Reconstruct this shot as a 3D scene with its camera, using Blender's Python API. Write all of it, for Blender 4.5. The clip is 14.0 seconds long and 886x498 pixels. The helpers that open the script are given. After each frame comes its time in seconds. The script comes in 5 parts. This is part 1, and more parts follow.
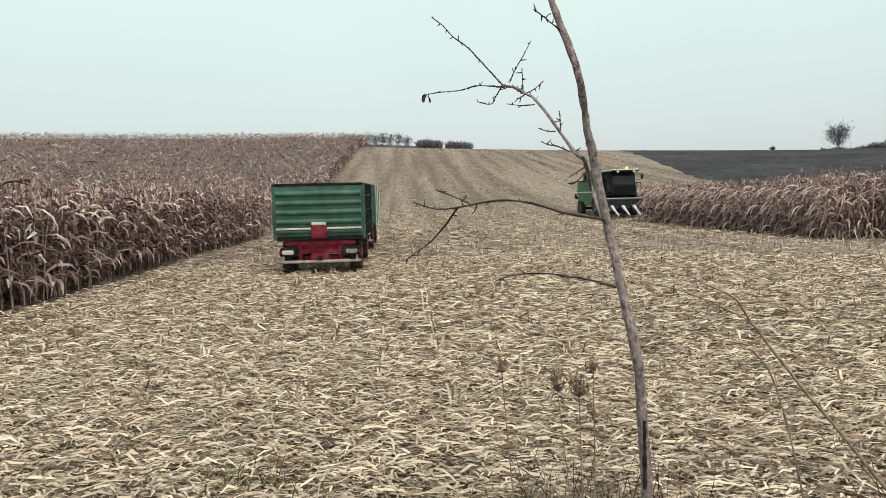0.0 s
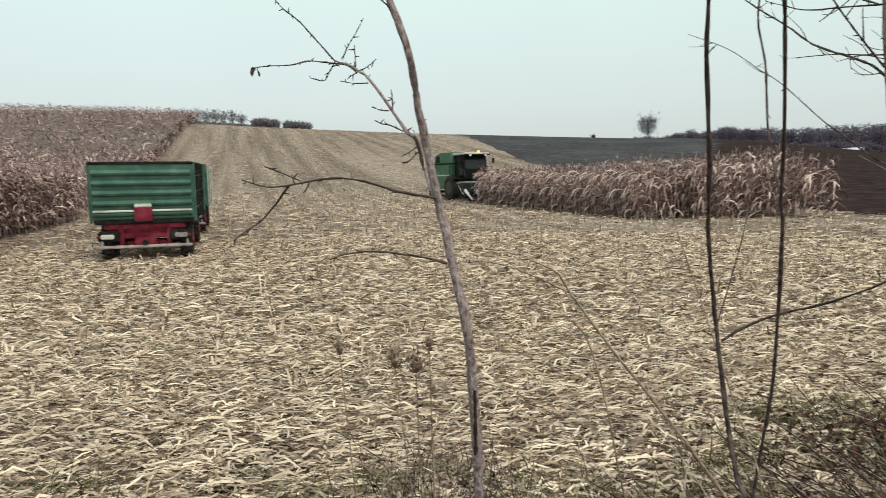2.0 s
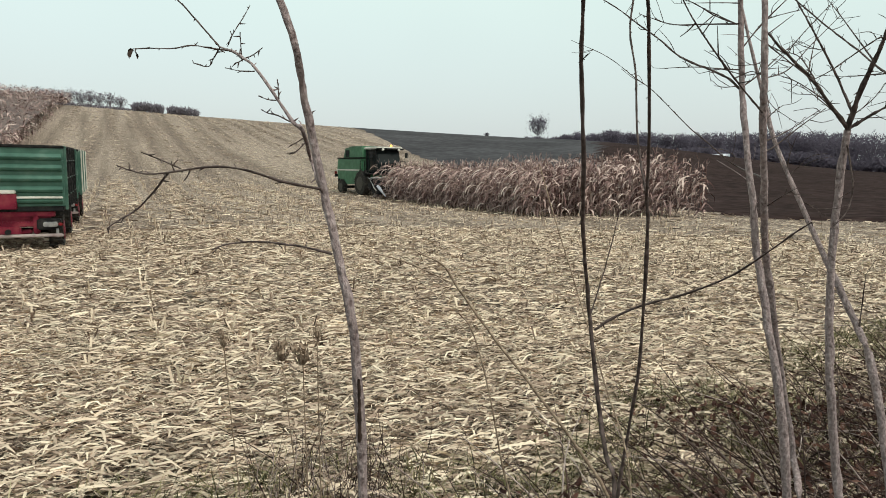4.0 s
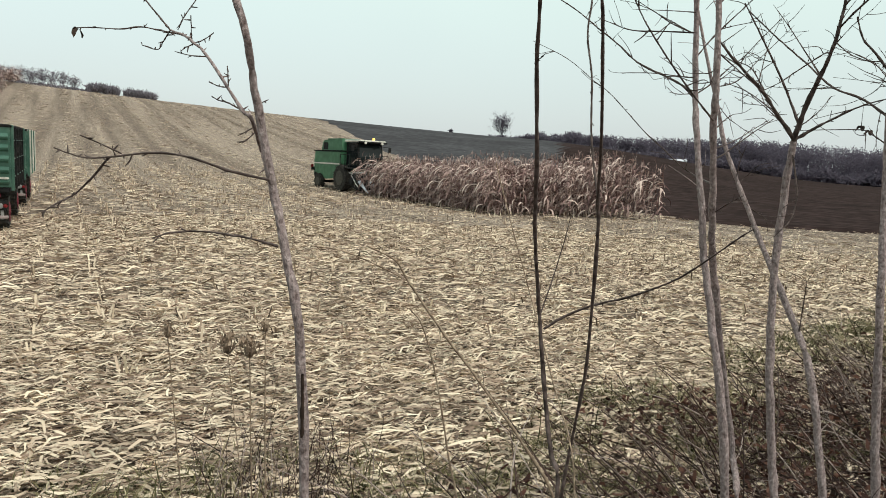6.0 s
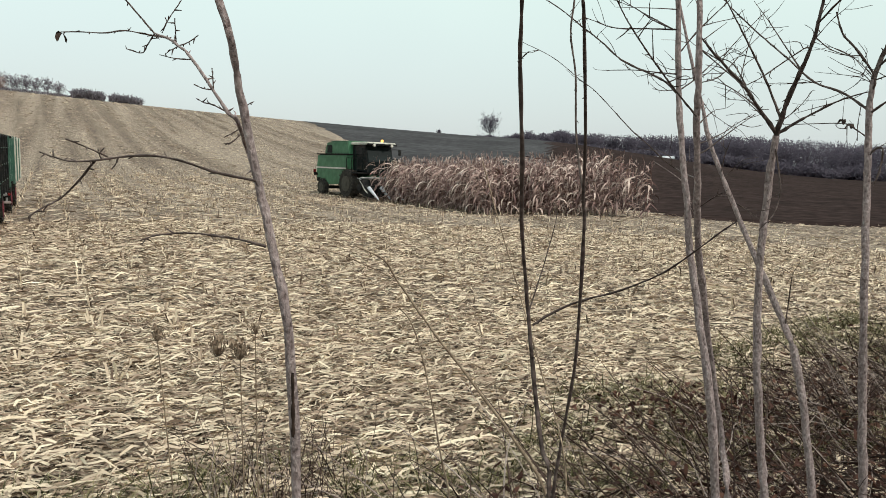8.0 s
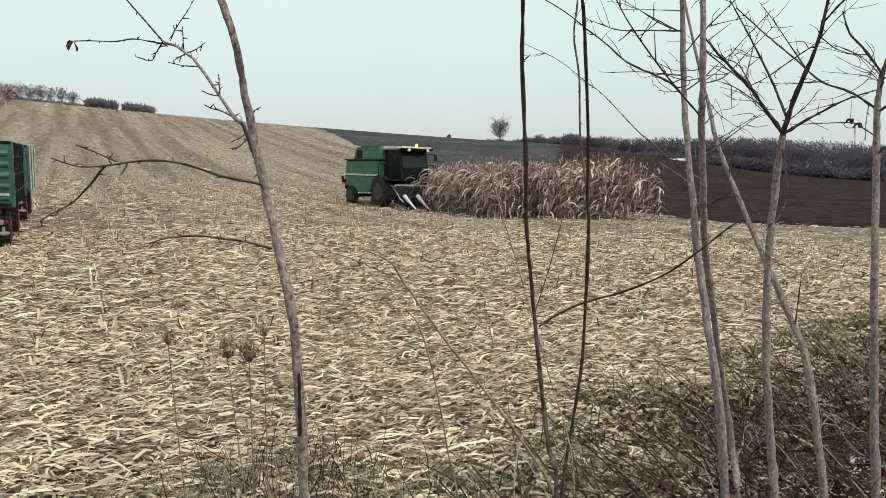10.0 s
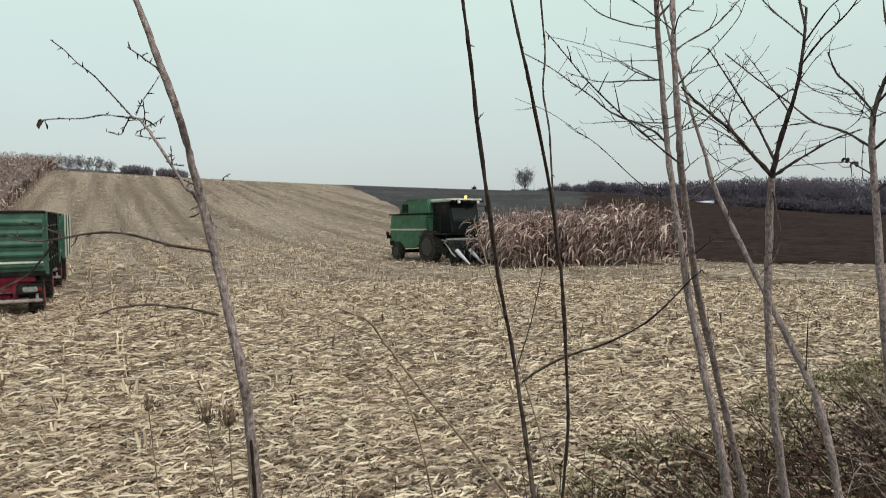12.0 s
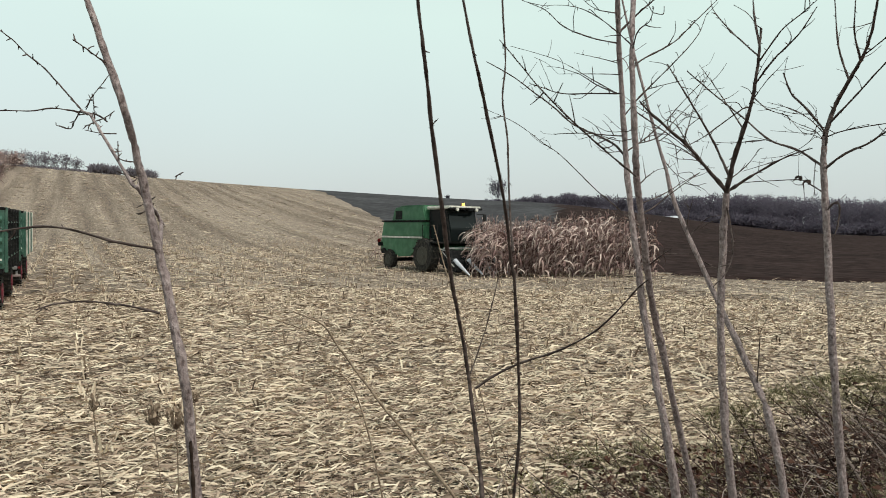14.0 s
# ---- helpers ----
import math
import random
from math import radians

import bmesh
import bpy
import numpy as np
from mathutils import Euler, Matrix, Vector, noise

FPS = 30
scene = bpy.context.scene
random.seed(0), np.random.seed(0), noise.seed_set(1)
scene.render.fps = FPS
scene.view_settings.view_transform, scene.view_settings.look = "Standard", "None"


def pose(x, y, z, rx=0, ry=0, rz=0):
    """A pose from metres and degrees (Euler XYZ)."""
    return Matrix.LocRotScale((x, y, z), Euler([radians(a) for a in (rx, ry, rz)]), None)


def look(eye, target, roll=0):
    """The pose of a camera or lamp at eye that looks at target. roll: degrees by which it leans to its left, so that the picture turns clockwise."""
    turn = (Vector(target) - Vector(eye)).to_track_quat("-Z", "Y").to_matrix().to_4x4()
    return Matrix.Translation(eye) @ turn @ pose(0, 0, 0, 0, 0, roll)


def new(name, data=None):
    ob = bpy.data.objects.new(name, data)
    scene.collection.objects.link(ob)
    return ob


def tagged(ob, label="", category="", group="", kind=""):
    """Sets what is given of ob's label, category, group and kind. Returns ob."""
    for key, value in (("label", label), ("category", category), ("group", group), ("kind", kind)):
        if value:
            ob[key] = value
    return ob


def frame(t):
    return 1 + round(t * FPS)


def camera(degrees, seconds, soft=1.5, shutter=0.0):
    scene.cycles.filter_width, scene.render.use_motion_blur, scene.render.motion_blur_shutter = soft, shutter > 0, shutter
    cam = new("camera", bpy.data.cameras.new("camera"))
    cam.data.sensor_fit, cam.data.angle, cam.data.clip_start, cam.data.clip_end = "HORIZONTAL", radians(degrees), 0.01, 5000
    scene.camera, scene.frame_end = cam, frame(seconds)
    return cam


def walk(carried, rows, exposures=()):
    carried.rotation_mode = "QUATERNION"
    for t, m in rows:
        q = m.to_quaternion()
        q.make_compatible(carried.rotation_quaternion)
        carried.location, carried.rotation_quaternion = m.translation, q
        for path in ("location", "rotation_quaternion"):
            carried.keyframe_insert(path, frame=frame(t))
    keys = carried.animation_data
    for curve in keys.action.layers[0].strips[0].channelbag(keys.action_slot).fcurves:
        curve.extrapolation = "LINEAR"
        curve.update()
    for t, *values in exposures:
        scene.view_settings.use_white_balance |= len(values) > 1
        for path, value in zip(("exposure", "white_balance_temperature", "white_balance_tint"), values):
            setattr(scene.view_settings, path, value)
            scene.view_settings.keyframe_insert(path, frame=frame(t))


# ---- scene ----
cam = camera(67.6, 14.0, 0.7, 0.4)
PATH = [
    (0, (0.280, 0.161, 1.926), (0.075, 2.144, 1.764), -1.4),
    (0.5, (0.277, 0.166, 1.924), (0.150, 2.154, 1.737), -1.5),
    (1, (0.279, 0.166, 1.920), (0.297, 2.154, 1.704), -1.3),
    (1.5, (0.287, 0.165, 1.921), (0.401, 2.149, 1.699), -0.8),
    (2, (0.294, 0.162, 1.919), (0.563, 2.131, 1.694), -0.8),
    (2.5, (0.300, 0.154, 1.917), (0.686, 2.101, 1.676), -0.4),
    (3, (0.303, 0.139, 1.918), (0.779, 2.069, 1.689), -0.1),
    (5.5, (0.317, 0.128, 1.913), (0.977, 1.998, 1.654), 2.7),
    (6, (0.327, 0.128, 1.918), (1.019, 1.988, 1.668), 3.0),
    (6.5, (0.326, 0.124, 1.911), (1.046, 1.970, 1.641), 2.4),
    (7, (0.320, 0.125, 1.912), (1.040, 1.970, 1.631), 3.0),
    (7.5, (0.324, 0.121, 1.914), (1.050, 1.967, 1.653), 2.3),
    (10, (0.337, 0.094, 1.909), (1.025, 1.957, 1.675), 1.5),
    (10.5, (0.337, 0.092, 1.917), (1.017, 1.960, 1.695), -0.0),
    (11, (0.376, 0.082, 1.927), (1.079, 1.953, 1.858), -0.8),
    (11.5, (0.440, 0.055, 1.941), (1.105, 1.941, 1.956), -1.0),
    (12, (0.481, 0.051, 1.924), (1.090, 1.954, 1.845), -0.7),
    (12.5, (0.484, 0.061, 1.913), (1.144, 1.945, 1.785), -0.2),
    (13, (0.484, 0.061, 1.913), (1.178, 1.930, 1.763), 0.1),
    (13.5, (0.497, 0.058, 1.920), (1.166, 1.941, 1.836), 0.6),
    (14, (0.523, 0.031, 1.916), (1.212, 1.909, 1.862), 0.8),
]
walk(cam, [(t, look(eye, target, roll)) for t, eye, target, roll in PATH], [(0.0, 0.05), (3.0, 0.06), (7.5, 0.1), (10.5, 0.06), (11.4, -0.16), (12.5, -0.1), (13.3, -0.02), (14.0, -0.02)])

# ---- sky and light: a bright, evenly overcast autumn day ----
world = bpy.data.worlds.new("overcast_sky")
scene.world = world
world.use_nodes = True
wn, wl = world.node_tree.nodes, world.node_tree.links
wn.clear()
sky = wn.new("ShaderNodeTexSky")
sky.sky_type, sky.sun_disc = "NISHITA", False
sky.sun_elevation, sky.sun_rotation = radians(32), radians(150)
sky.dust_density, sky.air_density = 4.0, 1.0
sky_bg = wn.new("ShaderNodeBackground")
sky_bg.inputs["Strength"].default_value = 0.03
wl.new(sky.outputs[0], sky_bg.inputs[0])
coord = wn.new("ShaderNodeTexCoord")
split = wn.new("ShaderNodeSeparateXYZ")
wl.new(coord.outputs["Generated"], split.inputs[0])
veil = wn.new("ShaderNodeValToRGB")
veil.color_ramp.elements[0].position, veil.color_ramp.elements[0].color = 0.0, (0.55, 0.59, 0.60, 1)
veil.color_ramp.elements[1].position, veil.color_ramp.elements[1].color = 0.30, (0.665, 0.81, 0.725, 1)
wl.new(split.outputs["Z"], veil.inputs[0])
cloud = wn.new("ShaderNodeTexNoise")
cloud.inputs["Scale"].default_value, cloud.inputs["Detail"].default_value = 1.6, 3.0
wl.new(coord.outputs["Generated"], cloud.inputs["Vector"])
cloud_range = wn.new("ShaderNodeMapRange")
cloud_range.inputs["To Min"].default_value, cloud_range.inputs["To Max"].default_value = 0.92, 1.08
wl.new(cloud.outputs["Fac"], cloud_range.inputs["Value"])
veil_bg = wn.new("ShaderNodeBackground")
wl.new(veil.outputs[0], veil_bg.inputs[0])
wl.new(cloud_range.outputs[0], veil_bg.inputs["Strength"])
both = wn.new("ShaderNodeAddShader")
wl.new(sky_bg.outputs[0], both.inputs[0])
wl.new(veil_bg.outputs[0], both.inputs[1])
wo = wn.new("ShaderNodeOutputWorld")
wl.new(both.outputs[0], wo.inputs[0])
sun = new("sun", bpy.data.lights.new("sun", "SUN"))
sun.data.energy, sun.data.angle, sun.data.color = 2.2, radians(14), (1.0, 0.95, 0.86)
sun.matrix_basis = look((0, 0, 60), (-12, 20, 12))

rng = np.random.default_rng(7)


# ---- materials ----
def material(name, colours, rough=0.85, scale=6.0, metal=0.0, bump=0.0, island=False, stretch=(1, 1, 1), detail=6.0, spec=0.15, second=0.0):
    """A grained material: a ramp of colours over noise, or over pieces where island is set, and a second, coarser noise for stains."""
    m = bpy.data.materials.new(name)
    m.use_nodes = True
    nt = m.node_tree
    b = nt.nodes["Principled BSDF"]
    b.inputs["Roughness"].default_value, b.inputs["Metallic"].default_value = rough, metal
    b.inputs["Specular IOR Level"].default_value = spec
    tc = nt.nodes.new("ShaderNodeTexCoord")
    mp = nt.nodes.new("ShaderNodeMapping")
    mp.inputs["Scale"].default_value = stretch
    nt.links.new(tc.outputs["Object"], mp.inputs["Vector"])
    no = nt.nodes.new("ShaderNodeTexNoise")
    no.inputs["Scale"].default_value, no.inputs["Detail"].default_value = scale, detail
    nt.links.new(mp.outputs[0], no.inputs["Vector"])
    ramp = nt.nodes.new("ShaderNodeValToRGB")
    el = ramp.color_ramp.elements
    lo, hi = (0.0, 1.0) if island else (0.3, 0.7)
    while len(el) < len(colours):
        el.new(0.5)
    for i, c in enumerate(colours):
        el[i].position = lo + (hi - lo) * i / max(1, len(colours) - 1)
        el[i].color = (*c, 1)
    out = ramp.outputs[0]
    if island:
        geo = nt.nodes.new("ShaderNodeNewGeometry")
        mixed = nt.nodes.new("ShaderNodeMath")
        mixed.operation = "MULTIPLY_ADD"
        mixed.inputs[1].default_value = 0.35
        nt.links.new(no.outputs["Fac"], mixed.inputs[0])
        less = nt.nodes.new("ShaderNodeMath")
        less.operation = "MULTIPLY_ADD"
        less.inputs[1].default_value, less.inputs[2].default_value = 0.85, -0.1
        nt.links.new(geo.outputs["Random Per Island"], less.inputs[0])
        nt.links.new(less.outputs[0], mixed.inputs[2])
        nt.links.new(mixed.outputs[0], ramp.inputs[0])
    else:
        nt.links.new(no.outputs["Fac"], ramp.inputs[0])
    if second:
        n2 = nt.nodes.new("ShaderNodeTexNoise")
        n2.inputs["Scale"].default_value, n2.inputs["Detail"].default_value = scale * 0.13, 3.0
        nt.links.new(tc.outputs["Object"], n2.inputs["Vector"])
        rg = nt.nodes.new("ShaderNodeMapRange")
        rg.inputs["From Min"].default_value, rg.inputs["From Max"].default_value = 0.3, 0.7
        rg.inputs["To Min"].default_value, rg.inputs["To Max"].default_value = 1 - second, 1 + second * 0.5
        nt.links.new(n2.outputs["Fac"], rg.inputs["Value"])
        mul = nt.nodes.new("ShaderNodeMix")
        mul.data_type, mul.blend_type = "RGBA", "MULTIPLY"
        mul.inputs["Factor"].default_value = 1.0
        nt.links.new(out, mul.inputs[6])
        nt.links.new(rg.outputs[0], mul.inputs[7])
        out = mul.outputs[2]
    nt.links.new(out, b.inputs["Base Color"])
    if bump:
        bp = nt.nodes.new("ShaderNodeBump")
        bp.inputs["Strength"].default_value, bp.inputs["Distance"].default_value = bump, 0.02
        nt.links.new(no.outputs["Fac"], bp.inputs["Height"])
        nt.links.new(bp.outputs[0], b.inputs["Normal"])
    return m


def stubble_material():
    """Bare soil under chopped straw, its dark end deepened as shade: pale flecks, and swaths along the rows."""
    m = material("stubble_field", [(0.018, 0.013, 0.011), (0.16, 0.122, 0.101), (0.52, 0.425, 0.345)], 0.95, 9.0, bump=0.8, second=0.0)
    nt = m.node_tree
    b = nt.nodes["Principled BSDF"]
    old = b.inputs["Base Color"].links[0].from_socket
    tc = nt.nodes.new("ShaderNodeTexCoord")
    mp = nt.nodes.new("ShaderNodeMapping")
    mp.inputs["Rotation"].default_value = (0, 0, radians(-9.5))
    nt.links.new(tc.outputs["Object"], mp.inputs["Vector"])
    long = nt.nodes.new("ShaderNodeMapping")
    long.inputs["Scale"].default_value = (0.55, 0.018, 0.05)
    nt.links.new(mp.outputs[0], long.inputs["Vector"])
    n = nt.nodes.new("ShaderNodeTexNoise")
    n.inputs["Scale"].default_value, n.inputs["Detail"].default_value = 1.0, 4.0
    nt.links.new(long.outputs[0], n.inputs["Vector"])
    ramp = nt.nodes.new("ShaderNodeValToRGB")
    ramp.color_ramp.elements[0].position, ramp.color_ramp.elements[0].color = 0.4, (0.76, 0.72, 0.69, 1)
    ramp.color_ramp.elements[1].position, ramp.color_ramp.elements[1].color = 0.6, (1.28, 1.28, 1.25, 1)
    nt.links.new(n.outputs["Fac"], ramp.inputs[0])
    mul = nt.nodes.new("ShaderNodeMix")
    mul.data_type, mul.blend_type = "RGBA", "MULTIPLY"
    mul.inputs["Factor"].default_value = 1.0
    nt.links.new(old, mul.inputs[6])
    nt.links.new(ramp.outputs[0], mul.inputs[7])
    nt.links.new(mul.outputs[2], b.inputs["Base Color"])
    return m


M_STUBBLE = stubble_material()
# the near-black end colours some pieces as shaded gaps in the straw
M_LITTER = material("dry_husks_gap_shade", [(0.012, 0.007, 0.006), (0.3, 0.215, 0.165), (0.53, 0.413, 0.318), (0.68, 0.552, 0.424), (0.84, 0.72, 0.56)], 0.8, 14.0, island=True, second=0.25)
M_CORN = material("dry_maize", [(0.07, 0.04, 0.041), (0.2, 0.124, 0.117), (0.4, 0.283, 0.255), (0.72, 0.6, 0.54)], 0.85, 5.0, island=True)
M_UNDER = material("maize_fill_sheet", [(0.045, 0.032, 0.03), (0.11, 0.08, 0.074), (0.2, 0.155, 0.142)], 0.95, 3.0, bump=0.6)
M_SOIL = material("ploughed_soil", [(0.0145, 0.0085, 0.008), (0.0285, 0.0175, 0.0165), (0.049, 0.032, 0.030)], 1.0, 1.2, spec=0.02, bump=1.0, second=0.3)
M_FARSLOPE = material("far_slope_land", [(0.04, 0.039, 0.043), (0.058, 0.056, 0.061), (0.078, 0.076, 0.081)], 1.0, 0.8, spec=0.02, bump=0.6, second=0.3)
M_BARK = material("grey_bark", [(0.13, 0.094, 0.092), (0.25, 0.194, 0.192), (0.315, 0.25, 0.247), (0.45, 0.375, 0.37)], 0.85, 120.0, bump=0.6, stretch=(1, 1, 0.55), second=0.25)
# the whips' own dark bark; on grey trees it darkens limbs as backlit
M_DARK_BACKLIT = material("dark_backlit_bark", [(0.03, 0.021, 0.019), (0.068, 0.049, 0.045), (0.13, 0.098, 0.092)], 0.7, 40.0, bump=0.3)
M_DRYSTEM = material("dry_weed_stem", [(0.14, 0.095, 0.07), (0.26, 0.19, 0.14), (0.40, 0.31, 0.23)], 0.85, 50.0)
M_SPLIT = material("split_bark", [(0.02, 0.014, 0.012), (0.07, 0.045, 0.035)], 0.9, 40.0)
# near-black low end adds the thicket's shade contrast to the stems' own tones
M_BRUSH = material("bramble_stems", [(0.008, 0.0045, 0.004), (0.03, 0.017, 0.015), (0.1, 0.062, 0.054), (0.5, 0.41, 0.38)], 0.8, 20.0, island=True)
M_DEADLEAF = material("dead_leaves", [(0.012, 0.005, 0.004), (0.042, 0.017, 0.013), (0.13, 0.062, 0.044)], 0.8, 20.0, island=True)
M_GRASS = material("withered_grass", [(0.016, 0.016, 0.007), (0.06, 0.055, 0.023), (0.16, 0.135, 0.066), (0.45, 0.385, 0.26)], 0.8, 20.0, island=True)
# near-black tones put the shade between brambles into the mould's colour
M_MOULD = material("shaded_leaf_mould", [(0.006, 0.004, 0.0035), (0.02, 0.012, 0.0095), (0.07, 0.045, 0.032)], 0.95, 16.0, bump=0.8)
# purple-grey tint puts distance haze into the woods' colour
M_WOOD = material("hazed_bare_woods", [(0.095, 0.082, 0.11), (0.12, 0.104, 0.134), (0.15, 0.13, 0.162)], 0.95, 0.4, island=True)


def let_through(m, share):
    """Lets part of the light through, which evens out the shading of far twigs."""
    nt = m.node_tree
    b = nt.nodes["Principled BSDF"]
    tr = nt.nodes.new("ShaderNodeBsdfTranslucent")
    nt.links.new(b.inputs["Base Color"].links[0].from_socket, tr.inputs["Color"])
    mx = nt.nodes.new("ShaderNodeMixShader")
    mx.inputs[0].default_value = share
    nt.links.new(b.outputs[0], mx.inputs[1])
    nt.links.new(tr.outputs[0], mx.inputs[2])
    nt.links.new(mx.outputs[0], nt.nodes["Material Output"].inputs["Surface"])


let_through(M_WOOD, 0.5)
# paler lilac tones: the haze over the crest is in this colour
M_HEDGE = material("hazed_hedge_twigs", [(0.19, 0.17, 0.2), (0.24, 0.215, 0.245), (0.3, 0.275, 0.3)], 0.95, 0.4, island=True)
let_through(M_HEDGE, 0.5)
M_GREEN = material("combine_green", [(0.035, 0.115, 0.06), (0.05, 0.155, 0.08), (0.085, 0.19, 0.115)], 0.45, 2.5, spec=0.4, second=0.3)
M_TRAILGREEN = material("trailer_green", [(0.026, 0.082, 0.06), (0.042, 0.115, 0.084), (0.085, 0.16, 0.127)], 0.45, 3.0, spec=0.4, second=0.3)
M_RED = material("red_paint", [(0.11, 0.009, 0.022), (0.18, 0.014, 0.034), (0.25, 0.05, 0.06)], 0.5, 4.0, second=0.3)
M_PALE = material("dusty_white_paint", [(0.42, 0.4, 0.36), (0.62, 0.6, 0.55), (0.74, 0.73, 0.68)], 0.55, 5.0, second=0.2)
M_DUSTBAR = material("dusty_bar_paint", [(0.26, 0.2, 0.2), (0.4, 0.33, 0.32), (0.52, 0.46, 0.44)], 0.7, 6.0, second=0.2)
M_RUBBER = material("dusty_tyre_rubber", [(0.02, 0.019, 0.018), (0.035, 0.032, 0.03), (0.075, 0.065, 0.055)], 0.9, 9.0, bump=0.3)
M_BLACK = material("dark_machinery", [(0.006, 0.006, 0.007), (0.014, 0.014, 0.015), (0.032, 0.03, 0.028)], 0.75, 8.0)
M_GREY = material("galvanised_grey", [(0.2, 0.2, 0.2), (0.3, 0.3, 0.3), (0.4, 0.4, 0.39)], 0.5, 8.0, metal=0.4)
M_YELLOW = material("dusty_rim", [(0.045, 0.042, 0.036), (0.085, 0.078, 0.065)], 0.5, 8.0)
M_ORANGE = material("orange_lens", [(0.6, 0.25, 0.03), (0.75, 0.35, 0.05)], 0.25, 8.0)
lens = M_ORANGE.node_tree.nodes["Principled BSDF"]
lens.inputs["Emission Color"].default_value, lens.inputs["Emission Strength"].default_value = (1.0, 0.62, 0.16, 1), 1.6
M_REDLENS = material("red_lens", [(0.16, 0.012, 0.014), (0.24, 0.02, 0.022)], 0.35, 8.0)
M_GRAIN = material("maize_grain", [(0.5, 0.35, 0.1), (0.65, 0.5, 0.2)], 0.8, 30.0)
M_ROOFWHITE = material("white_sheeting", [(0.5, 0.5, 0.56), (0.66, 0.66, 0.72)], 0.5, 1.0)
M_GLASS = bpy.data.materials.new("cab_glass")
M_GLASS.use_nodes = True
gb = M_GLASS.node_tree.nodes["Principled BSDF"]
gb.inputs["Base Color"].default_value = (0.012, 0.016, 0.017, 1)
gb.inputs["Roughness"].default_value, gb.inputs["IOR"].default_value = 0.06, 1.5
gb.inputs["Transmission Weight"].default_value, gb.inputs["Specular IOR Level"].default_value = 0.0, 0.2


# ---- the lie of the land ----
def smooth(a, b, t):
    s = np.clip((t - a) / (b - a), 0, 1)
    return s * s * (3 - 2 * s)


def land(x, y):
    """Height of the land: a flat headland, and a hill that rises ahead and fades to the right."""
    x, y = np.asarray(x, float), np.asarray(y, float)
    r, az = np.hypot(x, y), np.degrees(np.arctan2(x, y))
    el = np.where(az < 25, 3.75 - 0.045 * np.clip(az, -17, 25) - 0.013 * np.clip(-17 - az, 0, 60), 2.63 * (1 - smooth(25, 54, az)))
    el = el * smooth(-150, -80, az) * (1 - smooth(54, 80, az))
    top = (158 * np.tan(np.radians(el)) + 1.93) / 0.896 * smooth(-150, -90, az) * (1 - smooth(70, 130, az))
    dip = 0.16 * np.exp(-((x + 7) ** 2 / 40 + (y - 17) ** 2 / 90)) + 0.13 * np.exp(-((x - 12) ** 2 / 130 + (y - 33) ** 2 / 220))
    return top * smooth(38, 190, r) * (1 - 0.35 * smooth(195, 700, r)) - dip


def place(u, v):
    """u metres across the crop rows to the right, v metres along them."""
    a = radians(9.5)
    return u * math.cos(a) - v * math.sin(a), u * math.sin(a) + v * math.cos(a)


# ---- mesh helpers ----
def mesh_of(name, verts, quads, mat, smooth_shade=False):
    """A mesh from arrays of corners and four-sided faces."""
    verts, quads = np.asarray(verts, np.float32), np.asarray(quads, np.int32)
    me = bpy.data.meshes.new(name)
    me.vertices.add(len(verts))
    me.vertices.foreach_set("co", verts.ravel())
    me.loops.add(quads.size)
    me.loops.foreach_set("vertex_index", quads.ravel())
    me.polygons.add(len(quads))
    me.polygons.foreach_set("loop_start", np.arange(0, quads.size, 4, dtype=np.int32))
    me.polygons.foreach_set("loop_total", np.full(len(quads), 4, np.int32))
    if smooth_shade:
        me.polygons.foreach_set("use_smooth", np.ones(len(quads), bool))
    me.update(calc_edges=True)
    me.materials.append(mat)
    return me


def ribbons(base, az, pitch0, pitch1, length, width, segs, roll=0.0, turn=0.0, taper=0.3):
    """Curved strips: each starts at base, heads along az (radians from +x) and bends from pitch0 to pitch1."""
    n = len(base)
    full = lambda v: np.broadcast_to(np.asarray(v, float), (n,))
    az, pitch0, pitch1, length, width, roll, turn = map(full, (az, pitch0, pitch1, length, width, roll, turn))
    k = np.arange(segs) / max(1, segs - 1) if segs > 1 else np.array([0.5])
    p = pitch0[:, None] + (pitch1 - pitch0)[:, None] * k
    a = az[:, None] + turn[:, None] * k
    step = (length / segs)[:, None, None] * np.stack([np.cos(a) * np.cos(p), np.sin(a) * np.cos(p), np.sin(p)], -1)
    line = np.concatenate([np.zeros((n, 1, 3)), np.cumsum(step, 1)], 1) + np.asarray(base)[:, None, :]
    kk = np.arange(segs + 1) / segs
    wide = width[:, None] * 0.5 * (1 - (1 - taper) * np.abs(2 * kk - 0.8) ** 2 / 1.44)
    a2 = az[:, None] + turn[:, None] * kk
    side = np.stack([-np.sin(a2) * np.cos(roll)[:, None], np.cos(a2) * np.cos(roll)[:, None], np.sin(roll)[:, None] * np.ones_like(a2)], -1)
    v = np.stack([line - side * wide[..., None], line + side * wide[..., None]], 2).reshape(-1, 3)
    i = np.arange(n)[:, None] * (segs + 1) * 2 + np.arange(segs)[None, :] * 2
    q = np.stack([i, i + 1, i + 3, i + 2], -1).reshape(-1, 4)
    return v, q


def merge(parts):
    vs, qs, at = [], [], 0
    for v, q in parts:
        vs.append(v)
        qs.append(q + at)
        at += len(v)
    return np.concatenate(vs), np.concatenate(qs)


